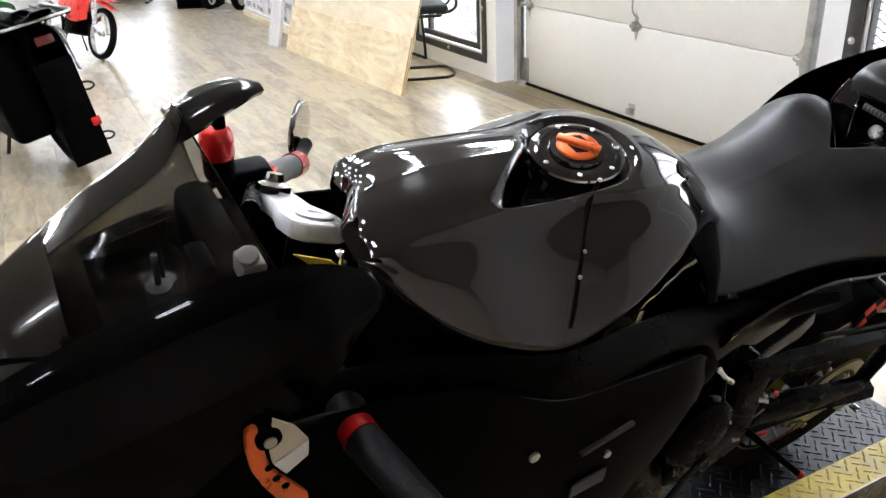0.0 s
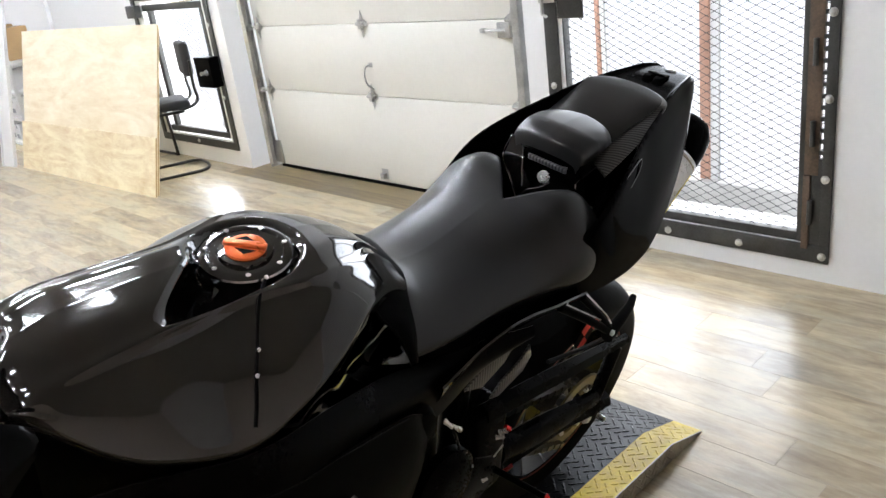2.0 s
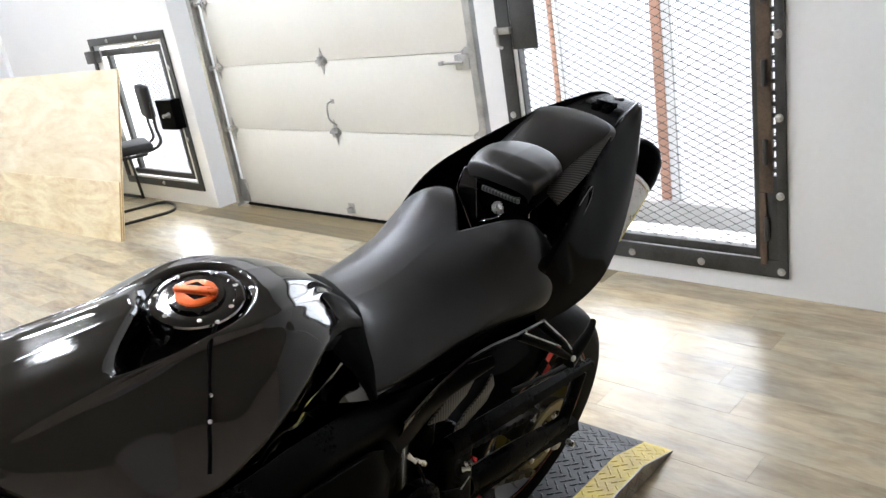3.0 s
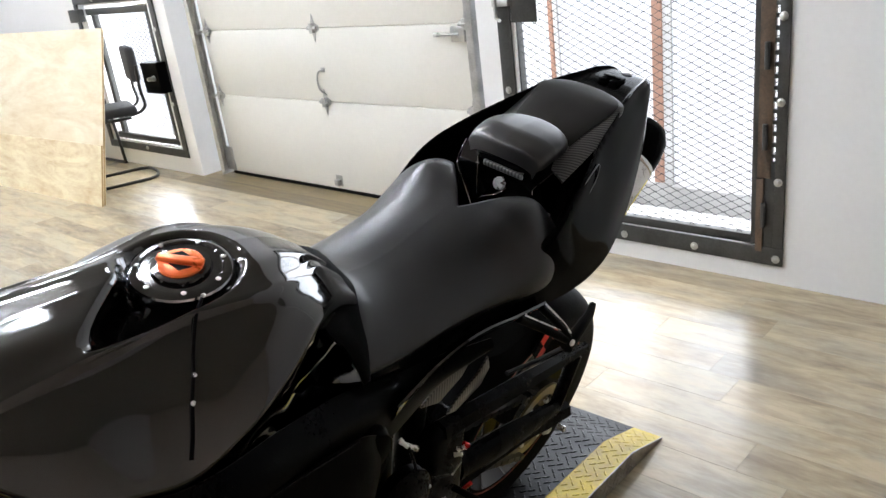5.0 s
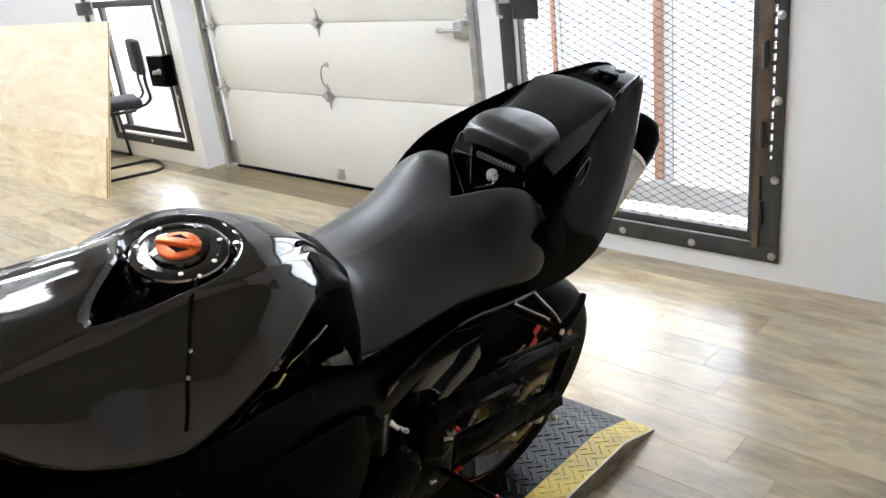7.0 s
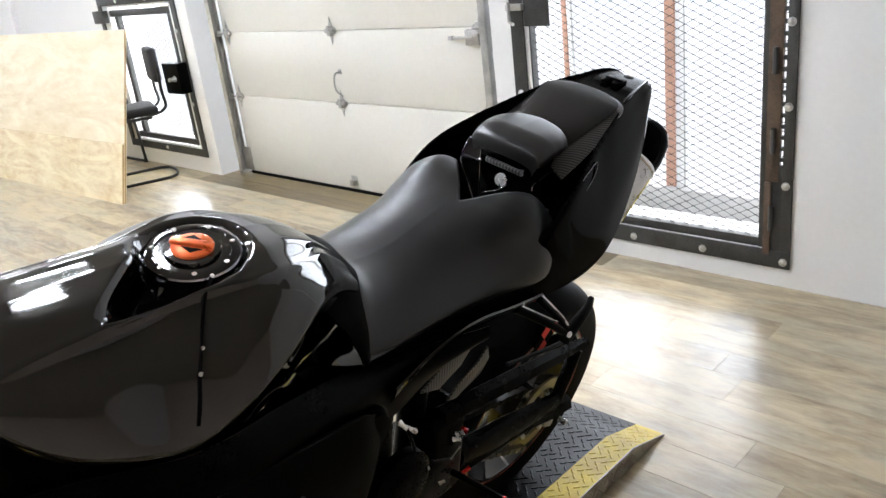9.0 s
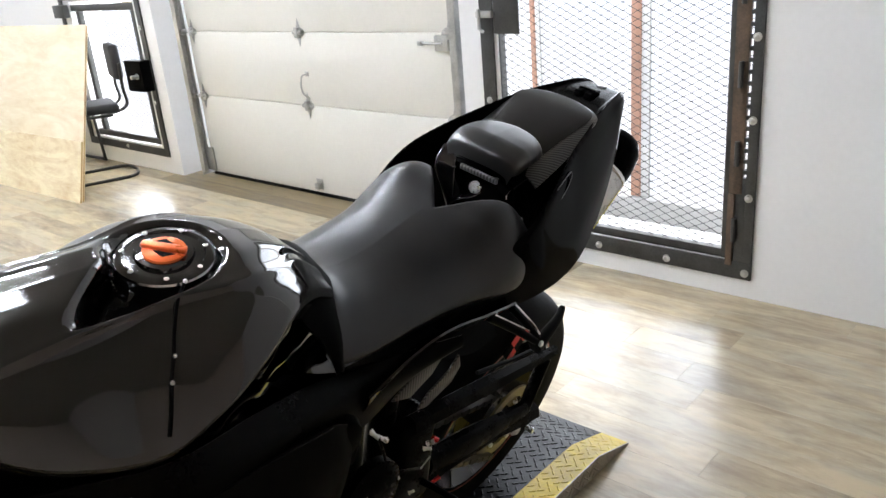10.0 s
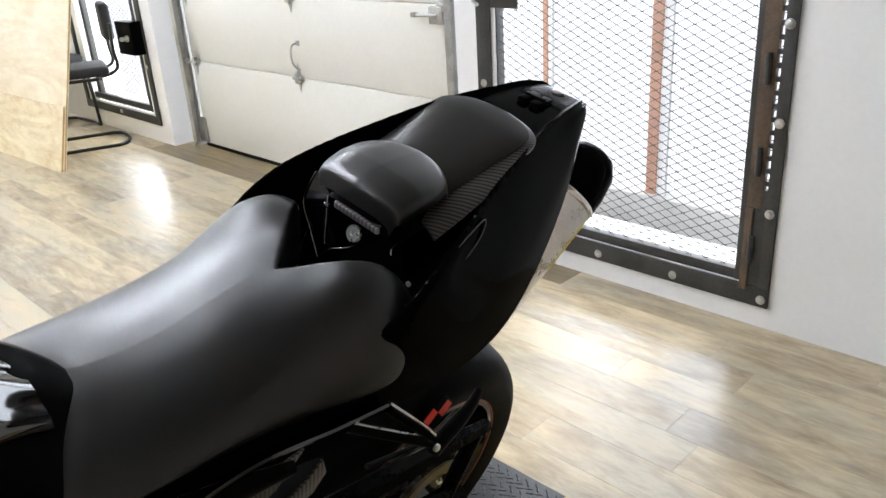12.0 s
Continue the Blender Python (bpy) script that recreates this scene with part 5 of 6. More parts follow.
part("screen_spine", loft(band, 30, 10, True, screen_warp, 0.002), M_GLOSS, scr, "opaque black spine of the screen", 60)
foot = [(y, [(x * 1.01, z + 0.0035) for x, z in p]) for y, p in SCREEN[:2]]
foot.insert(1, (-1.5025, [((a[0] + b[0]) / 2, (a[1] + b[1]) / 2) for a, b in zip(foot[0][1], foot[1][1])]))
part("screen_foot", loft(foot, 16, 20, True, screen_warp, 0.002), M_GLOSS, scr, "opaque black foot of the screen", 60)
shift = lambda v: Vector((v.x - 0.03, v.y, v.z))
lip = part("screen_lip", loft([(-1.342, [(0, 1.246), (0.020, 1.242), (0.034, 1.232)]), (-1.318, [(0, 1.257), (0.022, 1.253), (0.035, 1.244)]), (-1.294, [(0, 1.264), (0.020, 1.261), (0.031, 1.253)]), (-1.272, [(0, 1.266), (0.015, 1.264), (0.024, 1.259)]), (-1.252, [(0, 1.260), (0.006, 1.2595), (0.010, 1.258)])], 26, 14, True, shift, 0.006), M_SMOKEDARK, scr, "dark flip-up screen lip", 60)
part("lip_tab", box(-0.012, 0.0, -1.308, -1.296, 1.234, 1.250, 0.003, 2), M_PLASTIC, lip)
for s in (LEFT, RIGHT):
    edge = [screen_warp(Vector((s * p[-1][0], y, p[-1][1]))) for y, p in SCREEN]
    part("screen_trim", tube(edge, 0.002, 8, 30), M_PLASTIC, scr)
rim_ = [screen_warp(Vector((s * x, -1.335, z))) for s, x, z in ((1, 0.148, 1.126), (1, 0.085, 1.202), (1, 0.03, 1.246), (1, 0, 1.252), (-1, 0.03, 1.246), (-1, 0.085, 1.202), (-1, 0.148, 1.126))]
part("screen_trim", tube(rim_, 0.0011, 8, 40), M_FRAME, scr, "thin dark screen edge")
part("screen_bolt", lathe([(0.006, 0), (0.006, 0.003), (0.003, 0.005)], 12, Matrix.Translation((0.085, -1.472, 1.106)) @ pose(0, 0, 0, 0, 40)), M_FRAME, scr)
dash = part("instrument_panel", box(-0.125, 0.010, -1.335, -1.290, 0.98, 1.118, 0.018, 3), M_PLASTIC, bike, "dark instrument panel")
part("dial_face", lathe([(0.042, 0), (0.042, 0.004), (0.038, 0.005)], 32, Matrix.Translation((0.02, -1.349, 1.0)) @ pose(0, 0, 0, -90)), M_GREY, dash)
part("screen_mount", box(-0.01, 0.04, -1.352, -1.327, 1.03, 1.115, 0.008, 2), M_PLASTIC, dash)
part("cockpit_tray", box(-0.15, 0.12, -1.46, -1.33, 0.95, 1.030, 0.02, 3), M_PLASTIC, bike, "black cockpit tray")
for x, y, z in ((0.066, -1.388, 1.112), (0.040, -1.380, 1.098)):
    part("bulb_holder", lathe([(0.010, 0), (0.012, 0.02), (0.012, 0.035), (0.003, 0.037), (0.003, 0.07)], 14, Matrix.Translation((x, y, z - 0.02))), M_GRIP, bike)

bm = box(0.030, 0.066, -1.312, -1.286, 1.094, 1.122, 0.006, 2)
add_lathe(bm, [(0.010, 0.0), (0.010, 0.012), (0.006, 0.014)], 20, Matrix.Translation((0.052, -1.300, 1.120)) @ pose(0, 0, 0, 15, 25))
add_tube(bm, [(0.06, -1.30, 1.11), (0.075, -1.288, 1.10), (0.082, -1.280, 1.082)], 0.007, 8)
part("bar_clamp", bm, M_LITALU, bike, "bright cast handlebar clamp")
part("dash_bolt", lathe([(0.010, 0.0), (0.010, 0.004), (0.006, 0.005), (0.005, 0.002)], 18, Matrix.Translation((0.108, -1.300, 1.120)) @ pose(0, 0, 0, 20, 50)), M_ALU, bike, "silver dash bolt")
# steering: triple clamp, forks, bars
CLAMP = Matrix.Translation((-0.140, -1.205, 1.034)) @ pose(0, 0, 0, -18, -17)
yoke = part("triple_clamp", plate([(-0.150, -0.020), (-0.135, -0.034), (-0.095, -0.036), (-0.05, -0.026), (0.05, -0.026), (0.095, -0.036), (0.135, -0.034), (0.150, -0.020), (0.150, 0.020), (0.135, 0.034), (0.095, 0.036), (0.05, 0.022), (-0.05, 0.022), (-0.095, 0.036), (-0.135, 0.034), (-0.150, 0.020)], 0.022, CLAMP, 0.004), M_LITALU, bike, "aluminium top triple clamp whitened as if strongly lit")
for x in (-0.115, 0.115):
    fk = part("fork_leg", tube([CLAMP @ Vector((x, 0, 0.018)), CLAMP @ Vector((x, 0, -0.58))], 0.027, 18), M_FRAME, bike, "black front fork leg")
    part("fork_cap", lathe([(0.022, 0), (0.022, 0.003), (0.018, 0.005), (0.010, 0.005), (0.008, 0.002), (0.004, 0.002)], 20, CLAMP @ Matrix.Translation((x, 0, 0.0225))), M_LITALU, fk, "silver fork cap")
    part("fork_slider", tube([CLAMP @ Vector((x, 0, -0.45)), CLAMP @ Vector((x, 0, -0.74))], 0.031, 16), M_FRAME, fk)
part("stem_nut", lathe([(0.022, 0), (0.022, 0.010), (0.012, 0.014), (0.010, 0.024)], 6, CLAMP @ Matrix.Translation((0.0, -0.012, 0.0225))), M_CHROME, yoke, "chromed stem nut")
part("tag_plate", plate([(-1.257, 1.116), (-1.218, 1.097), (-1.198, 1.073), (-1.198, 1.049), (-1.209, 1.055), (-1.211, 1.069), (-1.231, 1.088)], 0.002, Matrix(((0, 0, 1, 0.055), (1, 0, 0, 0), (0, 1, 0, 0), (0, 0, 0, 1)))), M_YELLOWTAG, bike, "yellow warning tag")
part("ignition_bolt", lathe([(0.012, 0), (0.012, 0.008), (0.006, 0.012)], 16, Matrix.Translation((0.045, -1.198, 1.082)) @ pose(0, 0, 0, -18)), M_CHROME, yoke)
rb = part("right_bar", tube([(-0.155, -1.235, 1.04), (-0.30, -1.175, 0.985), (-0.42, -1.08, 0.925)], 0.012, 12, 12), M_FRAME, bike, "right handlebar with grey grip and red collars")
part("grip", tube([(-0.315, -1.165, 0.978), (-0.40, -1.098, 0.935)], 0.018, 16), M_GRIP, rb, "grey rubber grip")
part("bar_end", tube([(-0.402, -1.097, 0.934), (-0.425, -1.078, 0.922)], 0.020, 16), M_RED, rb, "red bar end")
part("collar", tube([(-0.297, -1.178, 0.987), (-0.314, -1.166, 0.979)], 0.022, 16), M_RED, rb, "red collar")
part("switch_block", box(-0.30, -0.25, -1.24, -1.17, 0.985, 1.03, 0.012, 3), M_PLASTIC, rb)
part("brake_lever", tube([(-0.22, -1.28, 1.02), (-0.30, -1.26, 0.99), (-0.40, -1.17, 0.94)], 0.007, 8, 12), M_FRAME, rb)
mc, mn = Vector((-0.527, -1.038, 0.924)), Vector((0.61, 0.79, -0.04)).normalized()
mm_ = along(mc, mc - mn)
mir = part("bar_mirror", lathe([(0.0475, -0.0045), (0.0505, -0.002), (0.0500, 0.002), (0.045, 0.004), (0.02, 0.005)], 40, mm_), M_RIM, rb, "round bar-end mirror")
part("mirror_glass", lathe([(0.0475, -0.0065), (0.0475, -0.0042)], 40, mm_), M_MIRROR, mir, "round mirror glass")
part("mirror_clamp", tube([(-0.43, -1.075, 0.925), (-0.47, -1.055, 0.91), (-0.515, -1.03, 0.90)], [0.014, 0.010, 0.012], 12, 8), M_PLASTIC, mir)
rb.location = (0.05, -0.016, 0.028)
res = part("fluid_reservoir", lathe([(0.017, 0.005), (0.019, 0.01), (0.019, 0.045)], 32, Matrix.Translation((-0.182, -1.263, 1.070))), M_PLASTIC, bike, "brake fluid reservoir with red cap")
part("reservoir_cap", lathe([(0.0195, 0.034), (0.0205, 0.037), (0.0205, 0.056), (0.0185, 0.067), (0.013, 0.073), (0.005, 0.075)], 40, Matrix.Translation((-0.182, -1.263, 1.069))), M_RED, res, "glossy red reservoir cap")

lb = part("left_bar", tube([(0.09, -1.250, 1.01), (0.22, -1.250, 1.0), (0.44, -1.20, 0.985)], 0.012, 12, 12), M_FRAME, bike, "left handlebar with black grip and red band")
part("grip", tube([(0.2075, -1.251, 1.0), (0.42, -1.205, 0.986)], [0.0192, 0.0165], 18, 8), M_GRIP2, lb, "black rubber grip")
part("switch_housing", tube([(0.125, -1.253, 1.005), (0.185, -1.252, 1.003)], [0.022, 0.0205], 18, 4), M_GRIP2, lb, "black switch housing")
part("band", tube([(0.188, -1.252, 1.002), (0.207, -1.251, 1.0)], 0.0200, 20), M_RED, lb, "red collar band")
cl = part("clutch_perch", box(0.10, 0.15, -1.36, -1.24, 0.985, 1.02, 0.012, 3), M_PLASTIC, lb)
LEVER = Matrix(((0, 0, 1, 0.196), (1, 0, 0, 0), (0, 1, 0, 0), (0, 0, 0, 1)))
part("clutch_lever", plate([(-1.359, 1.057), (-1.349, 1.060), (-1.343, 1.045), (-1.343, 1.021), (-1.337, 0.995), (-1.323, 0.973), (-1.305, 0.946), (-1.302, 0.915), (-1.322, 0.925), (-1.346, 0.973), (-1.357, 1.005), (-1.360, 1.034)], 0.009, LEVER, 0.003), M_ORANGE, lb, "orange adjustable clutch lever")
for y, z in ((-1.341, 1.003), (-1.335, 0.985), (-1.327, 0.970)):
    part("lever_hole", lathe([(0.0042, 0.0088), (0.0042, 0.0096)], 12, LEVER @ Matrix.Translation((y, z, 0))), M_RUBBER, cl)
part("lever_pivot", lathe([(0.012, -0.004), (0.012, 0.014), (0.006, 0.016)], 20, LEVER @ Matrix.Translation((-1.340, 1.045, 0.0))), M_PLASTIC, cl)
# flat plates added for the pale patch behind the lever
BACKING = Matrix(((0, 0, 1, 0.2035), (1, 0, 0, 0), (0, 1, 0, 0), (0, 0, 0, 1)))
part("pale_plate", plate([(-1.334, 1.065), (-1.315, 1.047), (-1.303, 1.024), (-1.338, 1.009), (-1.340, 1.031)], 0.003, BACKING), M_CREAM, lb, "cream patch behind the clutch lever")
part("pale_plate", plate([(-1.303, 1.022), (-1.304, 1.003), (-1.326, 0.988), (-1.337, 1.007)], 0.003, BACKING), M_WHITE, lb, "white patch behind the clutch lever")
part("pivot_screw", lathe([(0.006, 0.014), (0.006, 0.018)], 14, LEVER @ Matrix.Translation((-1.340, 1.045, 0.0))), M_GALV, cl)
# ---- the ramp ----
RX0, RX1, RH = 2.30, 3.002, 0.055


def ramp():
    t = thing("tread_plate_ramp", "low black tread plate ramp with a worn yellow painted edge", "ramp")
    def slab(xa, xb):
        bm = bmesh.new()
        prof = [(0.2, 0.0), (0.2, RH), (3.345, RH), (3.515, 0.004), (3.515, 0.0)]
        a = [bm.verts.new((xa, y, z)) for y, z in prof]
        b = [bm.verts.new((xb, y, z)) for y, z in prof]
        bm.faces.new(a)
        bm.faces.new(b[::-1])
        for k in range(5):
            bm.faces.new((a[k], b[k], b[(k + 1) % 5], a[(k + 1) % 5]))
        return bm
    part("deck", slab(RX0, 2.905), M_PLATE, t, "black painted tread plate deck")
    part("edge_band", slab(2.9055, RX1 - 0.003), M_YELLOW, t, "worn yellow painted edge")
    part("side_plate", slab(RX1 - 0.0028, RX1), M_BAREPLATE, t, "bare scuffed tread steel side")

    def lugs(name, xa, xb, ya, yb, zf, mat, step=0.034, side=False):
        verts, faces = [], []
        i = 0
        u = xa
        while u < xb:
            v = ya + (step / 2 if i % 2 else 0)
            j = 0
            while v < yb:
                ang = radians(45 if (i + j) % 2 else -45)
                c, s = math.cos(ang), math.sin(ang)
                k = len(verts)
                for px_, py_, h in ((-0.0115, 0, 0), (-0.006, 0.0032, 0), (0.006, 0.0032, 0), (0.0115, 0, 0), (0.006, -0.0032, 0), (-0.006, -0.0032, 0), (-0.0075, 0, 0.0018), (0.0075, 0, 0.0018)):
                    a, b = u + c * px_ - s * py_, v + s * px_ + c * py_
                    verts.append((RX1 + h, b, a) if side else (a, b, zf(b) + h))
                for f in ((0, 1, 6), (1, 2, 7, 6), (2, 3, 7), (3, 4, 7), (4, 5, 6, 7), (5, 0, 6)):
                    faces.append(tuple(k + q for q in f))
                v += step
                j += 1
            u += step / 2 if not side else step / 2
            i += 1
        me = bpy.data.meshes.new(name)
        me.from_pydata(verts, [], faces)
        me.materials.append(mat)
        o = new(name, me)
        o.parent, o["kind"] = t, "stuff"
    top = lambda y: RH if y < 3.345 else RH - (y - 3.345) * 0.3
    lugs("tread_relief", RX0 + 0.015, 2.895, 2.2, 3.50, top, M_PLATE)
    lugs("edge_relief", 2.918, RX1 - 0.01, 2.2, 3.50, top, M_YELLOW)
    lugs("side_relief", 0.012, 0.045, 2.2, 3.34, top, M_BAREPLATE, 0.027, True)
    return t


ramp()

# ---- plywood and white board ----
M_ = Matrix.Translation
ply = thing("plywood_sheet", "large pale plywood sheet leaning back on its long edge", "plywood", M_((-1.515, 3.926, 0)) @ pose(0, 0, 0, -15.5, 0, 3.3))
part("face_veneer", box(-2.42, 0, 0, 0.004, 0, 1.22), M_PLY, ply)
part("core", box(-2.42, 0, 0.0042, 0.014, 0, 1.22), M_PLYEDGE, ply, "brown layered edge")
part("back_veneer", box(-2.42, 0, 0.0142, 0.018, 0, 1.22), M_PLY, ply)
ply2 = thing("plywood_strip", "narrow knotty plywood strip leaning before the larger sheet", "plywood", M_((-1.50, 3.902, 0)) @ pose(0, 0, 0, -15.5, 0, 3.3))
part("face_veneer", box(-2.42, 0, 0, 0.004, 0, 0.43), M_PLYKNOT, ply2)
part("core", box(-2.42, 0, 0.0042, 0.014, 0, 0.43), M_PLYEDGE, ply2, "brown layered edge")
part("back_veneer", box(-2.42, 0, 0.0142, 0.018, 0, 0.43), M_PLYKNOT, ply2)

bm = bmesh.new()
add_box(bm, -0.10, 0.10, 0, 0.02, 0, 2.3, 0.003)
add_box(bm, -0.10, -0.085, -0.015, -0.0002, 0, 2.3, 0.002)
add_box(bm, 0.085, 0.10, -0.015, -0.0002, 0, 2.3, 0.002)
post = single("white_upright", bm, M_WHITE, "tall white painted steel upright leaning by the shelf", "upright")
post.matrix_basis = M_((-4.15, 3.71, 0)) @ pose(0, 0, 0, -14, 0, 14)


# ---- stacked cantilever chairs ----
def chair(m, label):
    t = thing("office_chair", label, "chair", m, "cantilever chairs by the window")
    for s in (-1, 1):
        x = 0.22 * s
        part("leg_tube", tube([(x, 0.16, 0.012), (x, -0.22, 0.012), (x, -0.25, 0.03), (x, -0.20, 0.46), (x, -0.17, 0.495), (x, 0.14, 0.495)], 0.0125, 10, 40), M_BLACKSTEEL, t)
        part("back_tube", tube([(x * 0.8, 0.10, 0.505), (x * 0.8, 0.20, 0.515), (x * 0.8, 0.262, 0.56), (x * 0.8, 0.255, 0.68), (x * 0.8, 0.265, 0.86)], 0.0125, 10, 30), M_BLACKSTEEL, t)
    part("floor_rail", tube([(-0.22, 0.16, 0.012), (-0.16, 0.225, 0.012), (0.0, 0.25, 0.012), (0.16, 0.225, 0.012), (0.22, 0.16, 0.012)], 0.0125, 10, 30), M_BLACKSTEEL, t)
    part("seat", box(-0.21, 0.21, -0.24, 0.20, 0.508, 0.575, 0.028, 4), M_BLACK, t, "black padded seat")
    part("backrest", box(-0.165, 0.165, 0.215, 0.285, 0.735, 0.995, 0.028, 4), M_BLACK, t, "black padded backrest")
    return t


c1 = chair(M_((-2.07, 4.375, 0.0)) @ pose(0, 0, 0, 0, 0, -19), "black cantilever chair with padded seat beside the plywood")
copy_thing(c1, M_((-2.86, 4.435, 0.0)) @ pose(0, 0, 0, 0, 0, 92))


# ---- storage along the wall ----
def shelf_rack():
    t = thing("storage_rack", "white steel storage rack filled with white cartons", "rack", M_((-6.6, 4.06, 0)))
    for x in (0.0, 2.05):
        for y in (0.0, 0.5):
            part("rack_post", box(x, x + 0.04, y, y + 0.04, 0, 1.9, 0.003), M_WHITE, t)
    for z in (0.06, 0.32, 0.58, 0.84):
        part("rack_shelf", box(0.0, 2.09, -0.01, 0.55, z, z + 0.03, 0.003), M_WHITE, t)
    part("kick_board", box(0.0, 2.09, -0.03, -0.012, 0.0, 0.06, 0.003), M_PLY, t, "pale wooden kick board")
    return t


shelf_rack()
rng = random.Random(11)


def carton(x, y, z, w, d, h, mat, label, turn=0):
    t = thing("carton", label, "box", M_((x, y, z)) @ pose(0, 0, 0, 0, 0, turn), "cartons on the rack")
    part("body", box(0, w, 0, d, 0, h, 0.004), mat, t)
    part("tape", box(w * 0.44, w * 0.56, -0.0015, d + 0.0015, h * 0.7, h + 0.0015), M_GREY, t)
    part("label_sticker", box(w * 0.15, w * 0.6, -0.002, -0.0004, h * 0.12, h * 0.38), M_GREY, t)
    return t


for z in (0.092, 0.352, 0.612):
    x = -6.53
    while x < -4.85:
        w = rng.uniform(0.16, 0.26)
        carton(x, 4.10 + rng.uniform(-0.03, 0.02), z, w - 0.012, 0.38, rng.uniform(0.17, 0.21), M_WHITE, "white cardboard carton with a grey label")
        x += w
x = -6.45
for k in range(4):
    carton(x, 4.12, 0.872, 0.30, 0.36, rng.uniform(0.22, 0.34), M_CARD if k != 1 else M_WHITE, "plain cardboard carton on the top shelf")
    x += 0.40


def hand_truck(m):
    t = thing("hand_truck", "black tubed hand truck with two pale wheels and steel plate", "hand truck", m)
    for s in (-1, 1):
        part("rail", tube([(0.17 * s, 0, 0.1), (0.17 * s, 0.03, 0.50), (0.10 * s, 0.12, 0.66), (0.06 * s, 0.20, 0.70)], 0.014, 10, 20), M_BLACKSTEEL, t)
        w = part("wheel", lathe([(0.135, -0.04), (0.15, -0.02), (0.15, 0.02), (0.135, 0.04), (0.09, 0.042), (0.09, -0.042)], 32, M_((0.24 * s, 0.06, 0.15)) @ pose(0, 0, 0, 0, 90), True), M_RUBBER, t, "black rubber tyre on a white hub")
        part("hub", lathe([(0.089, -0.035), (0.089, 0.035), (0.03, 0.05), (0.02, 0.05)], 24, M_((0.24 * s, 0.06, 0.15)) @ pose(0, 0, 0, 0, 90)), M_WHITE, w)
    part("axle", tube([(-0.25, 0.06, 0.15), (0.25, 0.06, 0.15)], 0.01, 8), M_GALV, t)
    part("toe_plate", box(-0.2, 0.2, -0.2, 0.0, 0.0, 0.012, 0.003), M_GALV, t)
    for z in (0.3, 0.5):
        part("cross_bar", box(-0.17, 0.17, 0.0, 0.02, z, z + 0.03, 0.003), M_WHITE, t)
    return t


hand_truck(M_((-7.15, 3.90, 0)) @ pose(0, 0, 0, 0, 0, 40))
tub = thing("plastic_tub", "dark plastic tub with an open cardboard flap and black bags", "tub", M_((-7.75, 3.42, 0)) @ pose(0, 0, 0, 0, 0, 62))
bm = bmesh.new()
for x0, x1, y0, y1, z0, z1 in ((0, 0.55, 0, 0.38, 0, 0.02), (0, 0.02, 0, 0.38, 0.021, 0.3), (0.53, 0.55, 0, 0.38, 0.021, 0.3), (0.021, 0.529, 0, 0.02, 0.021, 0.3), (0.021, 0.529, 0.36, 0.38, 0.021, 0.3)):
    add_box(bm, x0, x1, y0, y1, z0, z1, 0.002)
part("tub_body", bm, M_PLASTIC, tub, "black plastic tub")
part("flap", box(-0.02, 0.57, -0.16, 0.0, 0.30, 0.304, 0.001, 1, pose(0, 0, 0, 12)), M_CARD, tub)


def bag(x, y, z, sx, sy, sz, mat, label):
    bm = bmesh.new()
    bmesh.ops.create_icosphere(bm, subdivisions=4, radius=1)
    for v in bm.verts:
        d = 1 + 0.25 * noise.noise(v.co * 1.6 + Vector((x, y, z))) + 0.12 * noise.noise(v.co * 4 + Vector((y, x, z)))
        v.co = Vector((v.co.x * sx * d, v.co.y * sy * d, max(v.co.z, -0.75) * sz * d))
    lo = min(v.co.z for v in bm.verts)
    for v in bm.verts:
        v.co += Vector((x, y, z - lo))
    return single("bag", bm, mat, label, "bag")


bag(-7.90, 3.70, 0.302, 0.17, 0.34, 0.12, M_BLACK, "black crumpled bag piled on the plastic tub")
crate = thing("plastic_crate", "blue slatted plastic crate on a pale covered box", "crate", M_((-8.40, 4.18, 0.401)))
for x, y in ((-0.17, -0.19), (0.17, -0.19), (-0.17, 0.19), (0.17, 0.19)):
    part("corner_post", box(x - 0.02, x + 0.02, y - 0.02, y + 0.02, 0, 0.52, 0.004), M_BLUE, crate)
for k in range(6):
    z = 0.02 + k * 0.085
    for y in (-0.19, 0.19):
        part("crate_slat", box(-0.15, 0.15, y - 0.01, y + 0.01, z, z + 0.06, 0.003), M_BLUE, crate)
    for x in (-0.17, 0.17):
        part("crate_slat", box(x - 0.01, x + 0.01, -0.17, 0.17, z, z + 0.06, 0.003), M_BLUE, crate)
part("crate_floor", box(-0.15, 0.15, -0.17, 0.17, 0.0, 0.018, 0.003), M_BLUE, crate)
cart = thing("folding_cart", "black tubular folding cart standing on the floor", "cart", M_((-8.85, 3.42, 0)) @ pose(0, 0, 0, 0, 0, 80))
for x in (-0.16, 0.16):
    part("cart_rail", tube([(x, -0.10, 0.03), (x, 0.0, 0.40), (x * 0.9, 0.05, 0.72)], 0.014, 8, 16), M_BLACKSTEEL, cart)
    part("cart_foot", tube([(x, -0.10, 0.03), (x * 1.3, -0.20, 0.02), (x * 1.5, -0.24, 0.02)], 0.018, 8, 10), M_BLACKSTEEL, cart)
part("cart_handle", tube([(-0.144, 0.05, 0.72), (-0.09, 0.06, 0.80), (0.09, 0.06, 0.80), (0.144, 0.05, 0.72)], 0.014, 8, 20), M_BLACKSTEEL, cart)
part("cart_bar", tube([(-0.16, 0.0, 0.40), (0.16, 0.0, 0.40)], 0.010, 8), M_BLACKSTEEL, cart)
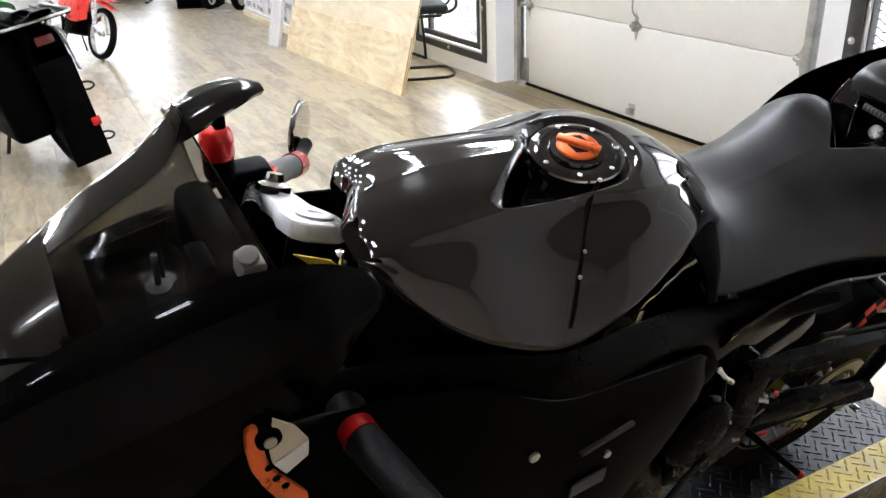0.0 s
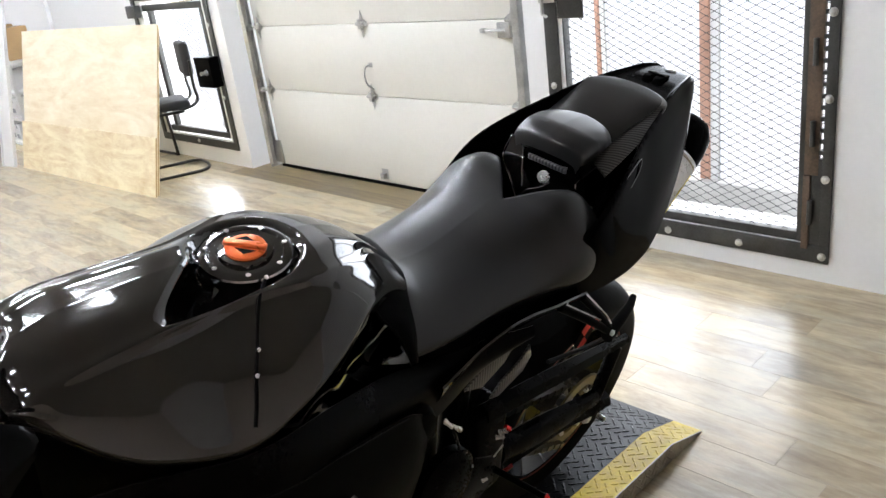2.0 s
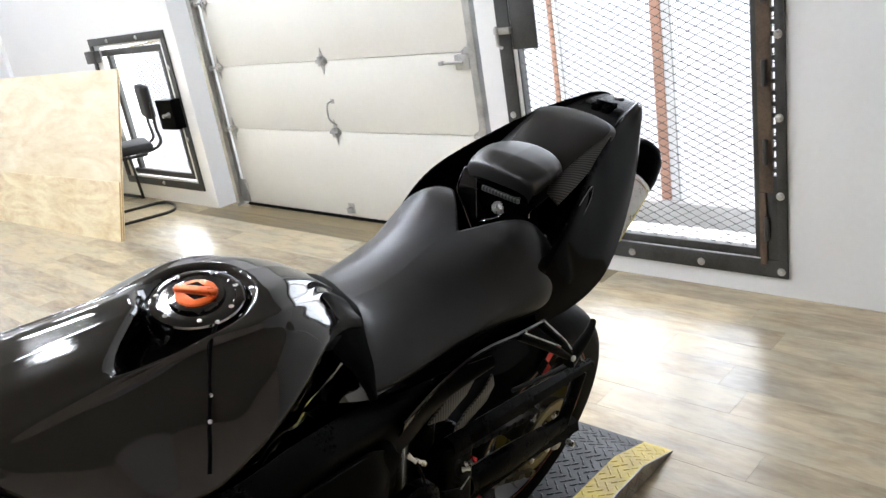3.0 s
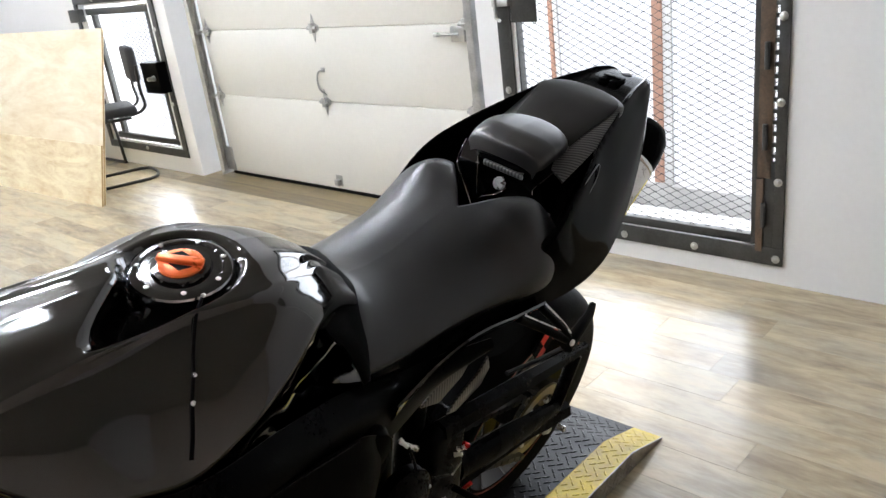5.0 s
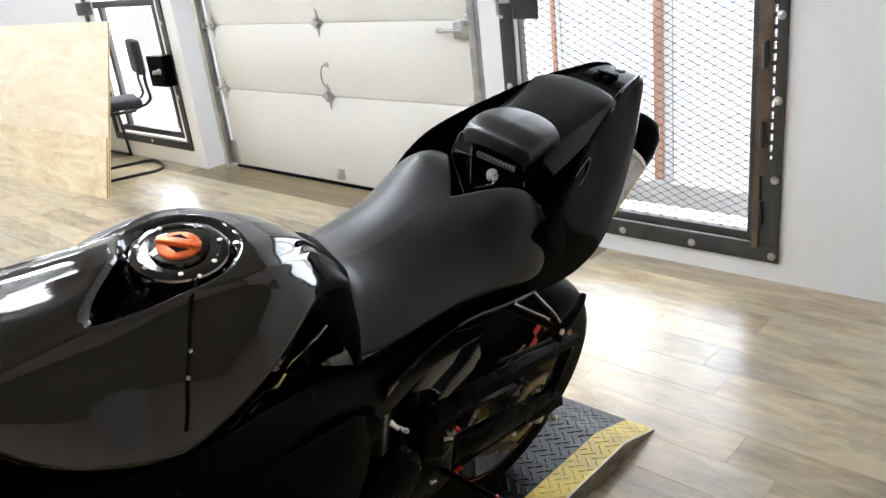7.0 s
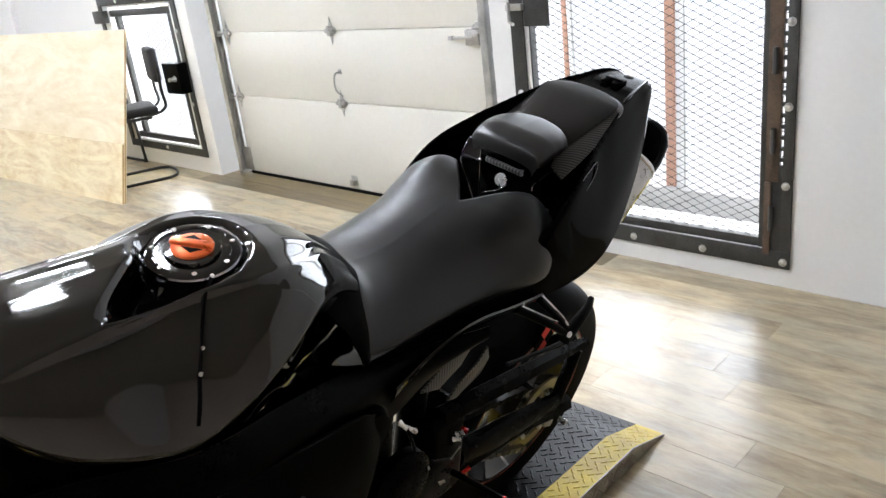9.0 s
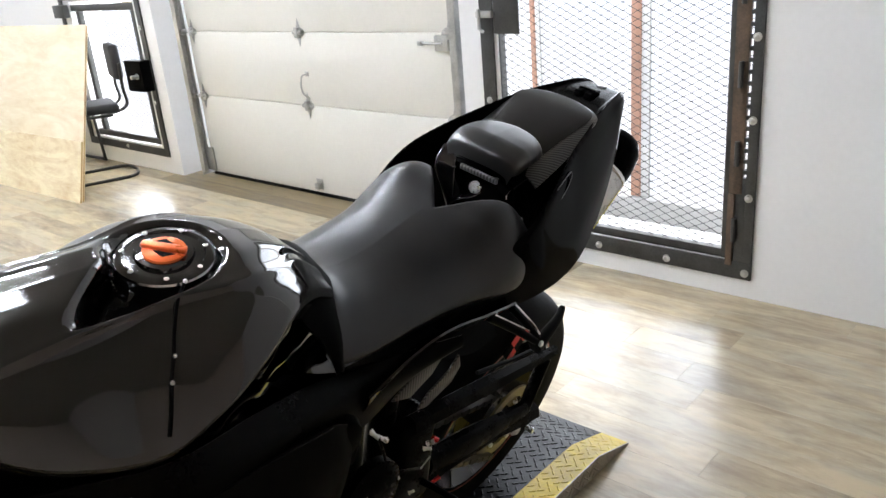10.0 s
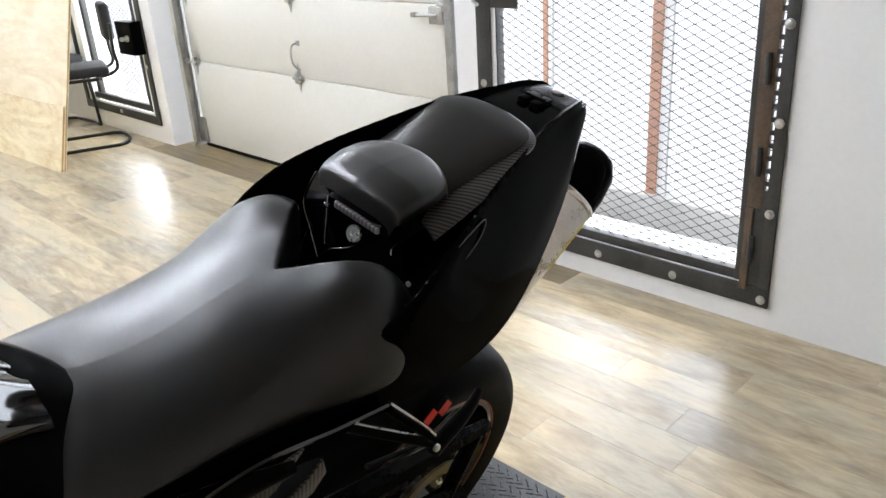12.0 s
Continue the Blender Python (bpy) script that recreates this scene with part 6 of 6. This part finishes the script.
part("cart_strap", tube([(-0.12, 0.05, 0.84), (0.02, -0.02, 0.45), (0.18, -0.14, 0.04)], 0.016, 6, 12, 0.4), M_BLACK, cart)
single("covered_box", box(-9.1, -7.75, 4.10, 4.60, 0.0, 0.40, 0.03, 3), M_WHITE, "pale plastic covered box under the blue sack", "box")
bag(-9.4, 3.02, 0.0, 0.30, 0.25, 0.20, M_BLACK, "black gear bag lying on the floor")


def mower(m):
    t = thing("shop_vacuum", "yellow and black wheeled shop machine with a hose", "machine", m)
    part("drum", lathe([(0.16, 0.05), (0.19, 0.07), (0.19, 0.32), (0.15, 0.36), (0.06, 0.38)], 28), M_YELLOW, t, "yellow drum")
    part("motor_head", lathe([(0.19, 0.34), (0.19, 0.40), (0.12, 0.50), (0.04, 0.52)], 28), M_PLASTIC, t, "black motor head")
    part("hose", tube([(0.18, 0, 0.25), (0.4, 0.05, 0.4), (0.5, 0.2, 0.2), (0.35, 0.35, 0.03), (0.1, 0.4, 0.03)], 0.022, 10, 40), M_PLASTIC, t)
    for a in (0.6, 2.2, 3.8, 5.4):
        part("caster", lathe([(0.03, -0.012), (0.03, 0.012)], 12, M_((0.19 * math.cos(a), 0.19 * math.sin(a), 0.03)) @ pose(0, 0, 0, 90)), M_RUBBER, t)
    return t


mower(M_((-9.9, 2.75, 0)))
st = thing("step_stool", "brown wooden crate standing by the storage wall", "crate", M_((-10.3, 4.2, 0)))
for k in range(5):
    part("slat", box(0, 0.6, 0, 0.4, 0.02 + k * 0.2, 0.18 + k * 0.2, 0.004), M_PLY, st)
for k in range(3):
    part("corner_post", box(0.61 + k * 0.2, 0.65 + k * 0.2, 0.0, 0.04, 0, 1.5, 0.003), M_WHITE, st)


# ---- other motorcycles ----
def dirt_bike(m, body, label, metal, name="motorcycle"):
    t = thing(name, label, "motorcycle", m)
    for y, r in ((0, 0.33), (-1.38, 0.35)):
        mm = M_((0, y, r)) @ pose(0, 0, 0, 0, 90)
        w = part("wheel", lathe([(r, 0.0), (r - 0.012, 0.035), (r - 0.05, 0.045), (r - 0.07, 0.03), (r - 0.07, -0.03), (r - 0.05, -0.045), (r - 0.012, -0.035)], 48, mm, True), M_RUBBER, t, "black knobbly tyre")
        part("rim", lathe([(r - 0.065, -0.03), (r - 0.065, 0.03), (r - 0.085, 0.02), (r - 0.085, -0.02)], 48, mm, True), metal, w)
        bm = lathe([(0.03, -0.05), (0.03, 0.05)], 16, mm)
        for k in range(20):
            a = 2 * math.pi * k / 20
            add_tube(bm, [mm @ Vector((0.028 * math.cos(a), 0.028 * math.sin(a), 0.04 * (-1) ** k)), mm @ Vector(((r - 0.08) * math.cos(a + 0.25), (r - 0.08) * math.sin(a + 0.25), 0))], 0.0022, 5)
        part("spokes", bm, metal, w, "thin steel spokes")
    part("swingarm", tube([(0.08, 0, 0.33), (0.09, -0.5, 0.38)], 0.022, 8), metal, t)
    part("engine", box(-0.12, 0.12, -0.85, -0.5, 0.28, 0.62, 0.04, 3), M_FRAME, t, "dark engine block")
    part("fork", tube([(0.09, -1.38, 0.35), (0.09, -1.12, 0.95)], 0.025, 10), metal, t)
    part("fork", tube([(-0.09, -1.38, 0.35), (-0.09, -1.12, 0.95)], 0.025, 10), metal, t)
    part("tank", loft([(-1.1, sec(0.05, 0.92, 0.75)), (-0.95, sec(0.14, 0.95, 0.62)), (-0.75, sec(0.13, 0.93, 0.68)), (-0.6, sec(0.08, 0.88, 0.74))], 20, 14), body, t, "painted tank and shrouds")
    part("seat", loft([(-0.72, sec(0.06, 0.90, 0.84)), (-0.4, sec(0.1, 0.89, 0.80)), (0.0, sec(0.09, 0.91, 0.84)), (0.12, sec(0.05, 0.93, 0.89))], 20, 12), M_MATTE, t, "black seat")
    part("rear_fender", loft([(-0.1, sec(0.09, 0.86, 0.80)), (0.2, sec(0.085, 0.90, 0.86)), (0.5, sec(0.06, 0.96, 0.94))], 20, 12), body, t)
    part("front_fender", loft([(-1.75, sec(0.05, 0.80, 0.78)), (-1.45, sec(0.07, 0.83, 0.79)), (-1.15, sec(0.06, 0.86, 0.83))], 20, 12), body, t)
    part("handlebar", tube([(0.40, -0.98, 1.08), (0.2, -1.0, 1.06), (0.08, -1.06, 0.99), (-0.08, -1.06, 0.99), (-0.2, -1.0, 1.06), (-0.40, -0.98, 1.08)], 0.014, 10, 30), M_BLACKSTEEL, t)
    part("headlight_plate", box(-0.1, 0.1, -1.24, -1.18, 0.78, 1.02, 0.03, 3), body, t)
    part("exhaust", tube([(-0.12, -0.6, 0.5), (-0.16, -0.3, 0.62), (-0.16, 0.1, 0.74)], 0.035, 12, 20), M_CHROME, t)
    part("side_stand", tube([(0.12, -0.55, 0.3), (0.28, -0.5, -0.0)], 0.012, 8), M_BLACKSTEEL, t)
    return t


red = dirt_bike(M_((-5.50, 1.74, 0.0)) @ pose(0, 0, 0, 0, 17, 112) @ Matrix.Scale(0.70, 4), M_REDPLASTIC, "small red dirt motorcycle with spoked wheels standing on the floor", M_ALU)
part("side_panel", loft([(-1.12, sec(0.10, 0.80, 0.52)), (-0.85, sec(0.15, 0.86, 0.46)), (-0.5, sec(0.13, 0.84, 0.52)), (-0.2, sec(0.08, 0.80, 0.64))], 20, 14), M_REDPLASTIC, red, "red side panels")
part("lower_fender", loft([(-1.68, sec(0.05, 0.69, 0.67)), (-1.4, sec(0.075, 0.78, 0.74)), (-1.15, sec(0.06, 0.80, 0.76))], 20, 12), M_REDPLASTIC, red)
part("number_panel", box(-0.08, 0.08, -1.27, -1.25, 0.60, 0.80, 0.006), M_WHITE, red, "white front panel")

black = dirt_bike(M_((-1.23, 1.63, 0.0)) @ pose(0, 0, 0, 0, 10, -75), M_PLASTIC, "black dual sport motorcycle with green trim on its side stand", M_PLASTIC)
part("side_case", loft([(-0.55, sec(0.12, 0.82, 0.46)), (-0.3, sec(0.15, 0.85, 0.38)), (0.0, sec(0.14, 0.87, 0.46)), (0.22, sec(0.10, 0.88, 0.62))], 20, 14), M_PLASTIC, black, "black side panels")
part("mudguard", loft([(-0.25, sec(0.10, 0.72, 0.60)), (0.05, sec(0.10, 0.74, 0.62)), (0.28, sec(0.085, 0.62, 0.42)), (0.36, sec(0.08, 0.42, 0.22))], 20, 12), M_PLASTIC, black)
part("tail_box", loft([(-0.10, sec(0.13, 0.86, 0.56)), (0.12, sec(0.13, 0.87, 0.52)), (0.30, sec(0.11, 0.88, 0.58)), (0.36, sec(0.09, 0.87, 0.66))], 20, 14), M_PLASTIC, black, "black tail unit")
part("pannier", box(0.08, 0.31, -0.42, 0.24, 0.27, 0.84, 0.05, 4), M_PLASTIC, black, "black side pannier")
part("pannier", box(-0.125, -0.07, -0.42, 0.22, 0.30, 0.74, 0.025, 3), M_PLASTIC, black, "black side pannier")
part("wheel_disc", lathe([(0.03, -0.022), (0.262, -0.020), (0.262, 0.020), (0.03, 0.022)], 40, M_((0, 0, 0.33)) @ pose(0, 0, 0, 0, 90)), M_PLASTIC, black, "black wheel cover disc")
rack = part("rack", box(-0.19, 0.20, -0.10, 0.355, 0.880, 0.892, 0.005), M_PLASTIC, black, "black luggage rack with a grey rim")
part("rack_rim", tube([(-0.18, -0.10, 0.897), (-0.19, 0.2, 0.897), (-0.18, 0.36, 0.897), (0.0, 0.37, 0.897), (0.19, 0.36, 0.897), (0.20, 0.2, 0.897), (0.19, -0.10, 0.897)], 0.008, 8, 48), M_GALV, rack, "grey steel rim")
for x in (-0.12, 0.0, 0.12):
    part("rack_bar", tube([(x, -0.10, 0.900), (x, 0.35, 0.900)], 0.006, 8), M_BLACKSTEEL, rack)
part("trim", loft([(-0.75, sec(0.14, 0.99, 0.86)), (-0.45, sec(0.15, 1.00, 0.89)), (-0.12, sec(0.12, 0.98, 0.91))], 16, 12, True, lambda v: v + Vector((0.14, 0.30, 0.03))), M_GREEN, black, "green trim panel")
part("tail_lamp", box(-0.05, 0.05, 0.358, 0.385, 0.77, 0.82, 0.010, 3), M_TAILRED, black, "dark red tail lamp")
part("reflector", box(-0.115, -0.065, 0.345, 0.362, 0.27, 0.32, 0.006), M_RED, black, "red reflector")
part("mud_flap", box(-0.105, 0.105, 0.330, 0.348, 0.08, 0.68, 0.007, 2), M_PLASTIC, black, "black mud flap")
for z in (0.50, 0.20):
    part("strap_loop", tube([(-0.08, 0.33, z + 0.02), (-0.135, 0.35, z + 0.012), (-0.155, 0.355, z - 0.01), (-0.13, 0.35, z - 0.028), (-0.08, 0.33, z - 0.02)], 0.006, 6, 24), M_BLACKSTEEL, black)
part("frame_tube", tube([(-0.135, 0.10, 0.80), (-0.145, 0.20, 0.72), (-0.135, 0.30, 0.58)], 0.009, 8, 14), M_ALU, black, "bright frame tube")
part("frame_tube", tube([(-0.120, 0.20, 0.80), (-0.130, 0.28, 0.72), (-0.120, 0.33, 0.62)], 0.007, 8, 14), M_ALU, black, "bright frame tube")
# ---- floor planks ----
PL, PW = 1.22, 0.152
pm = mesh_of(box(0.00025, PL - 0.00025, 0.00025, PW - 0.00025, -0.006, 0.0, 0.00025, 1), "plank", M_PLANK)
po = mesh_of(box(0.00025, PL - 0.00025, 0.00025, PW - 0.00025, -0.006, 0.0, 0.00025, 1), "plank", M_OLDPLANK)
rng = random.Random(4)
verts, faces = [], []
for row in range(int((WALL_Y - Y0) / PW) + 1):
    y = WALL_Y - (row + 1) * PW
    x = -1.55 - 9 * PL if row == 0 else X0 - rng.random() * PL
    while x < X1:
        if -3.4 < x < 4.4 and y > 1.15:
            o = new("plank", po if row == 0 and -1.6 < x < 1.0 else pm)
            o.parent, o.location = floor, (x, y, 0)
        elif y > Y0 and x + PL > X0:
            k = len(verts)
            g_ = 0.00025
            xa, xb = max(x, X0) + g_, min(x + PL, X1) - g_
            verts += [(xa, y + g_, 0), (xb, y + g_, 0), (xb, y + PW - g_, 0), (xa, y + PW - g_, 0)]
            verts += [(a, b, -0.005) for a, b, c in verts[k:k + 4]]
            faces += [(k, k + 1, k + 2, k + 3)] + [(k + i, k + 4 + i, k + 4 + (i + 1) % 4, k + (i + 1) % 4) for i in range(4)]
        x += PL
me = bpy.data.meshes.new("plank_field")
me.from_pydata(verts, [], faces)
me.materials.append(M_PLANK)
field = new("plank_field", me)
field.parent, field["kind"] = floor, "stuff"
# the older strip before the roll-up door
x = -1.44
while x < 1.43:
    o = new("plank", po)
    o.parent, o.location = floor, (x, WALL_Y + 0.0, 0.0)
    o.scale = (min(PL, 1.43 - x) / PL, 1.0, 1)
    x += PL
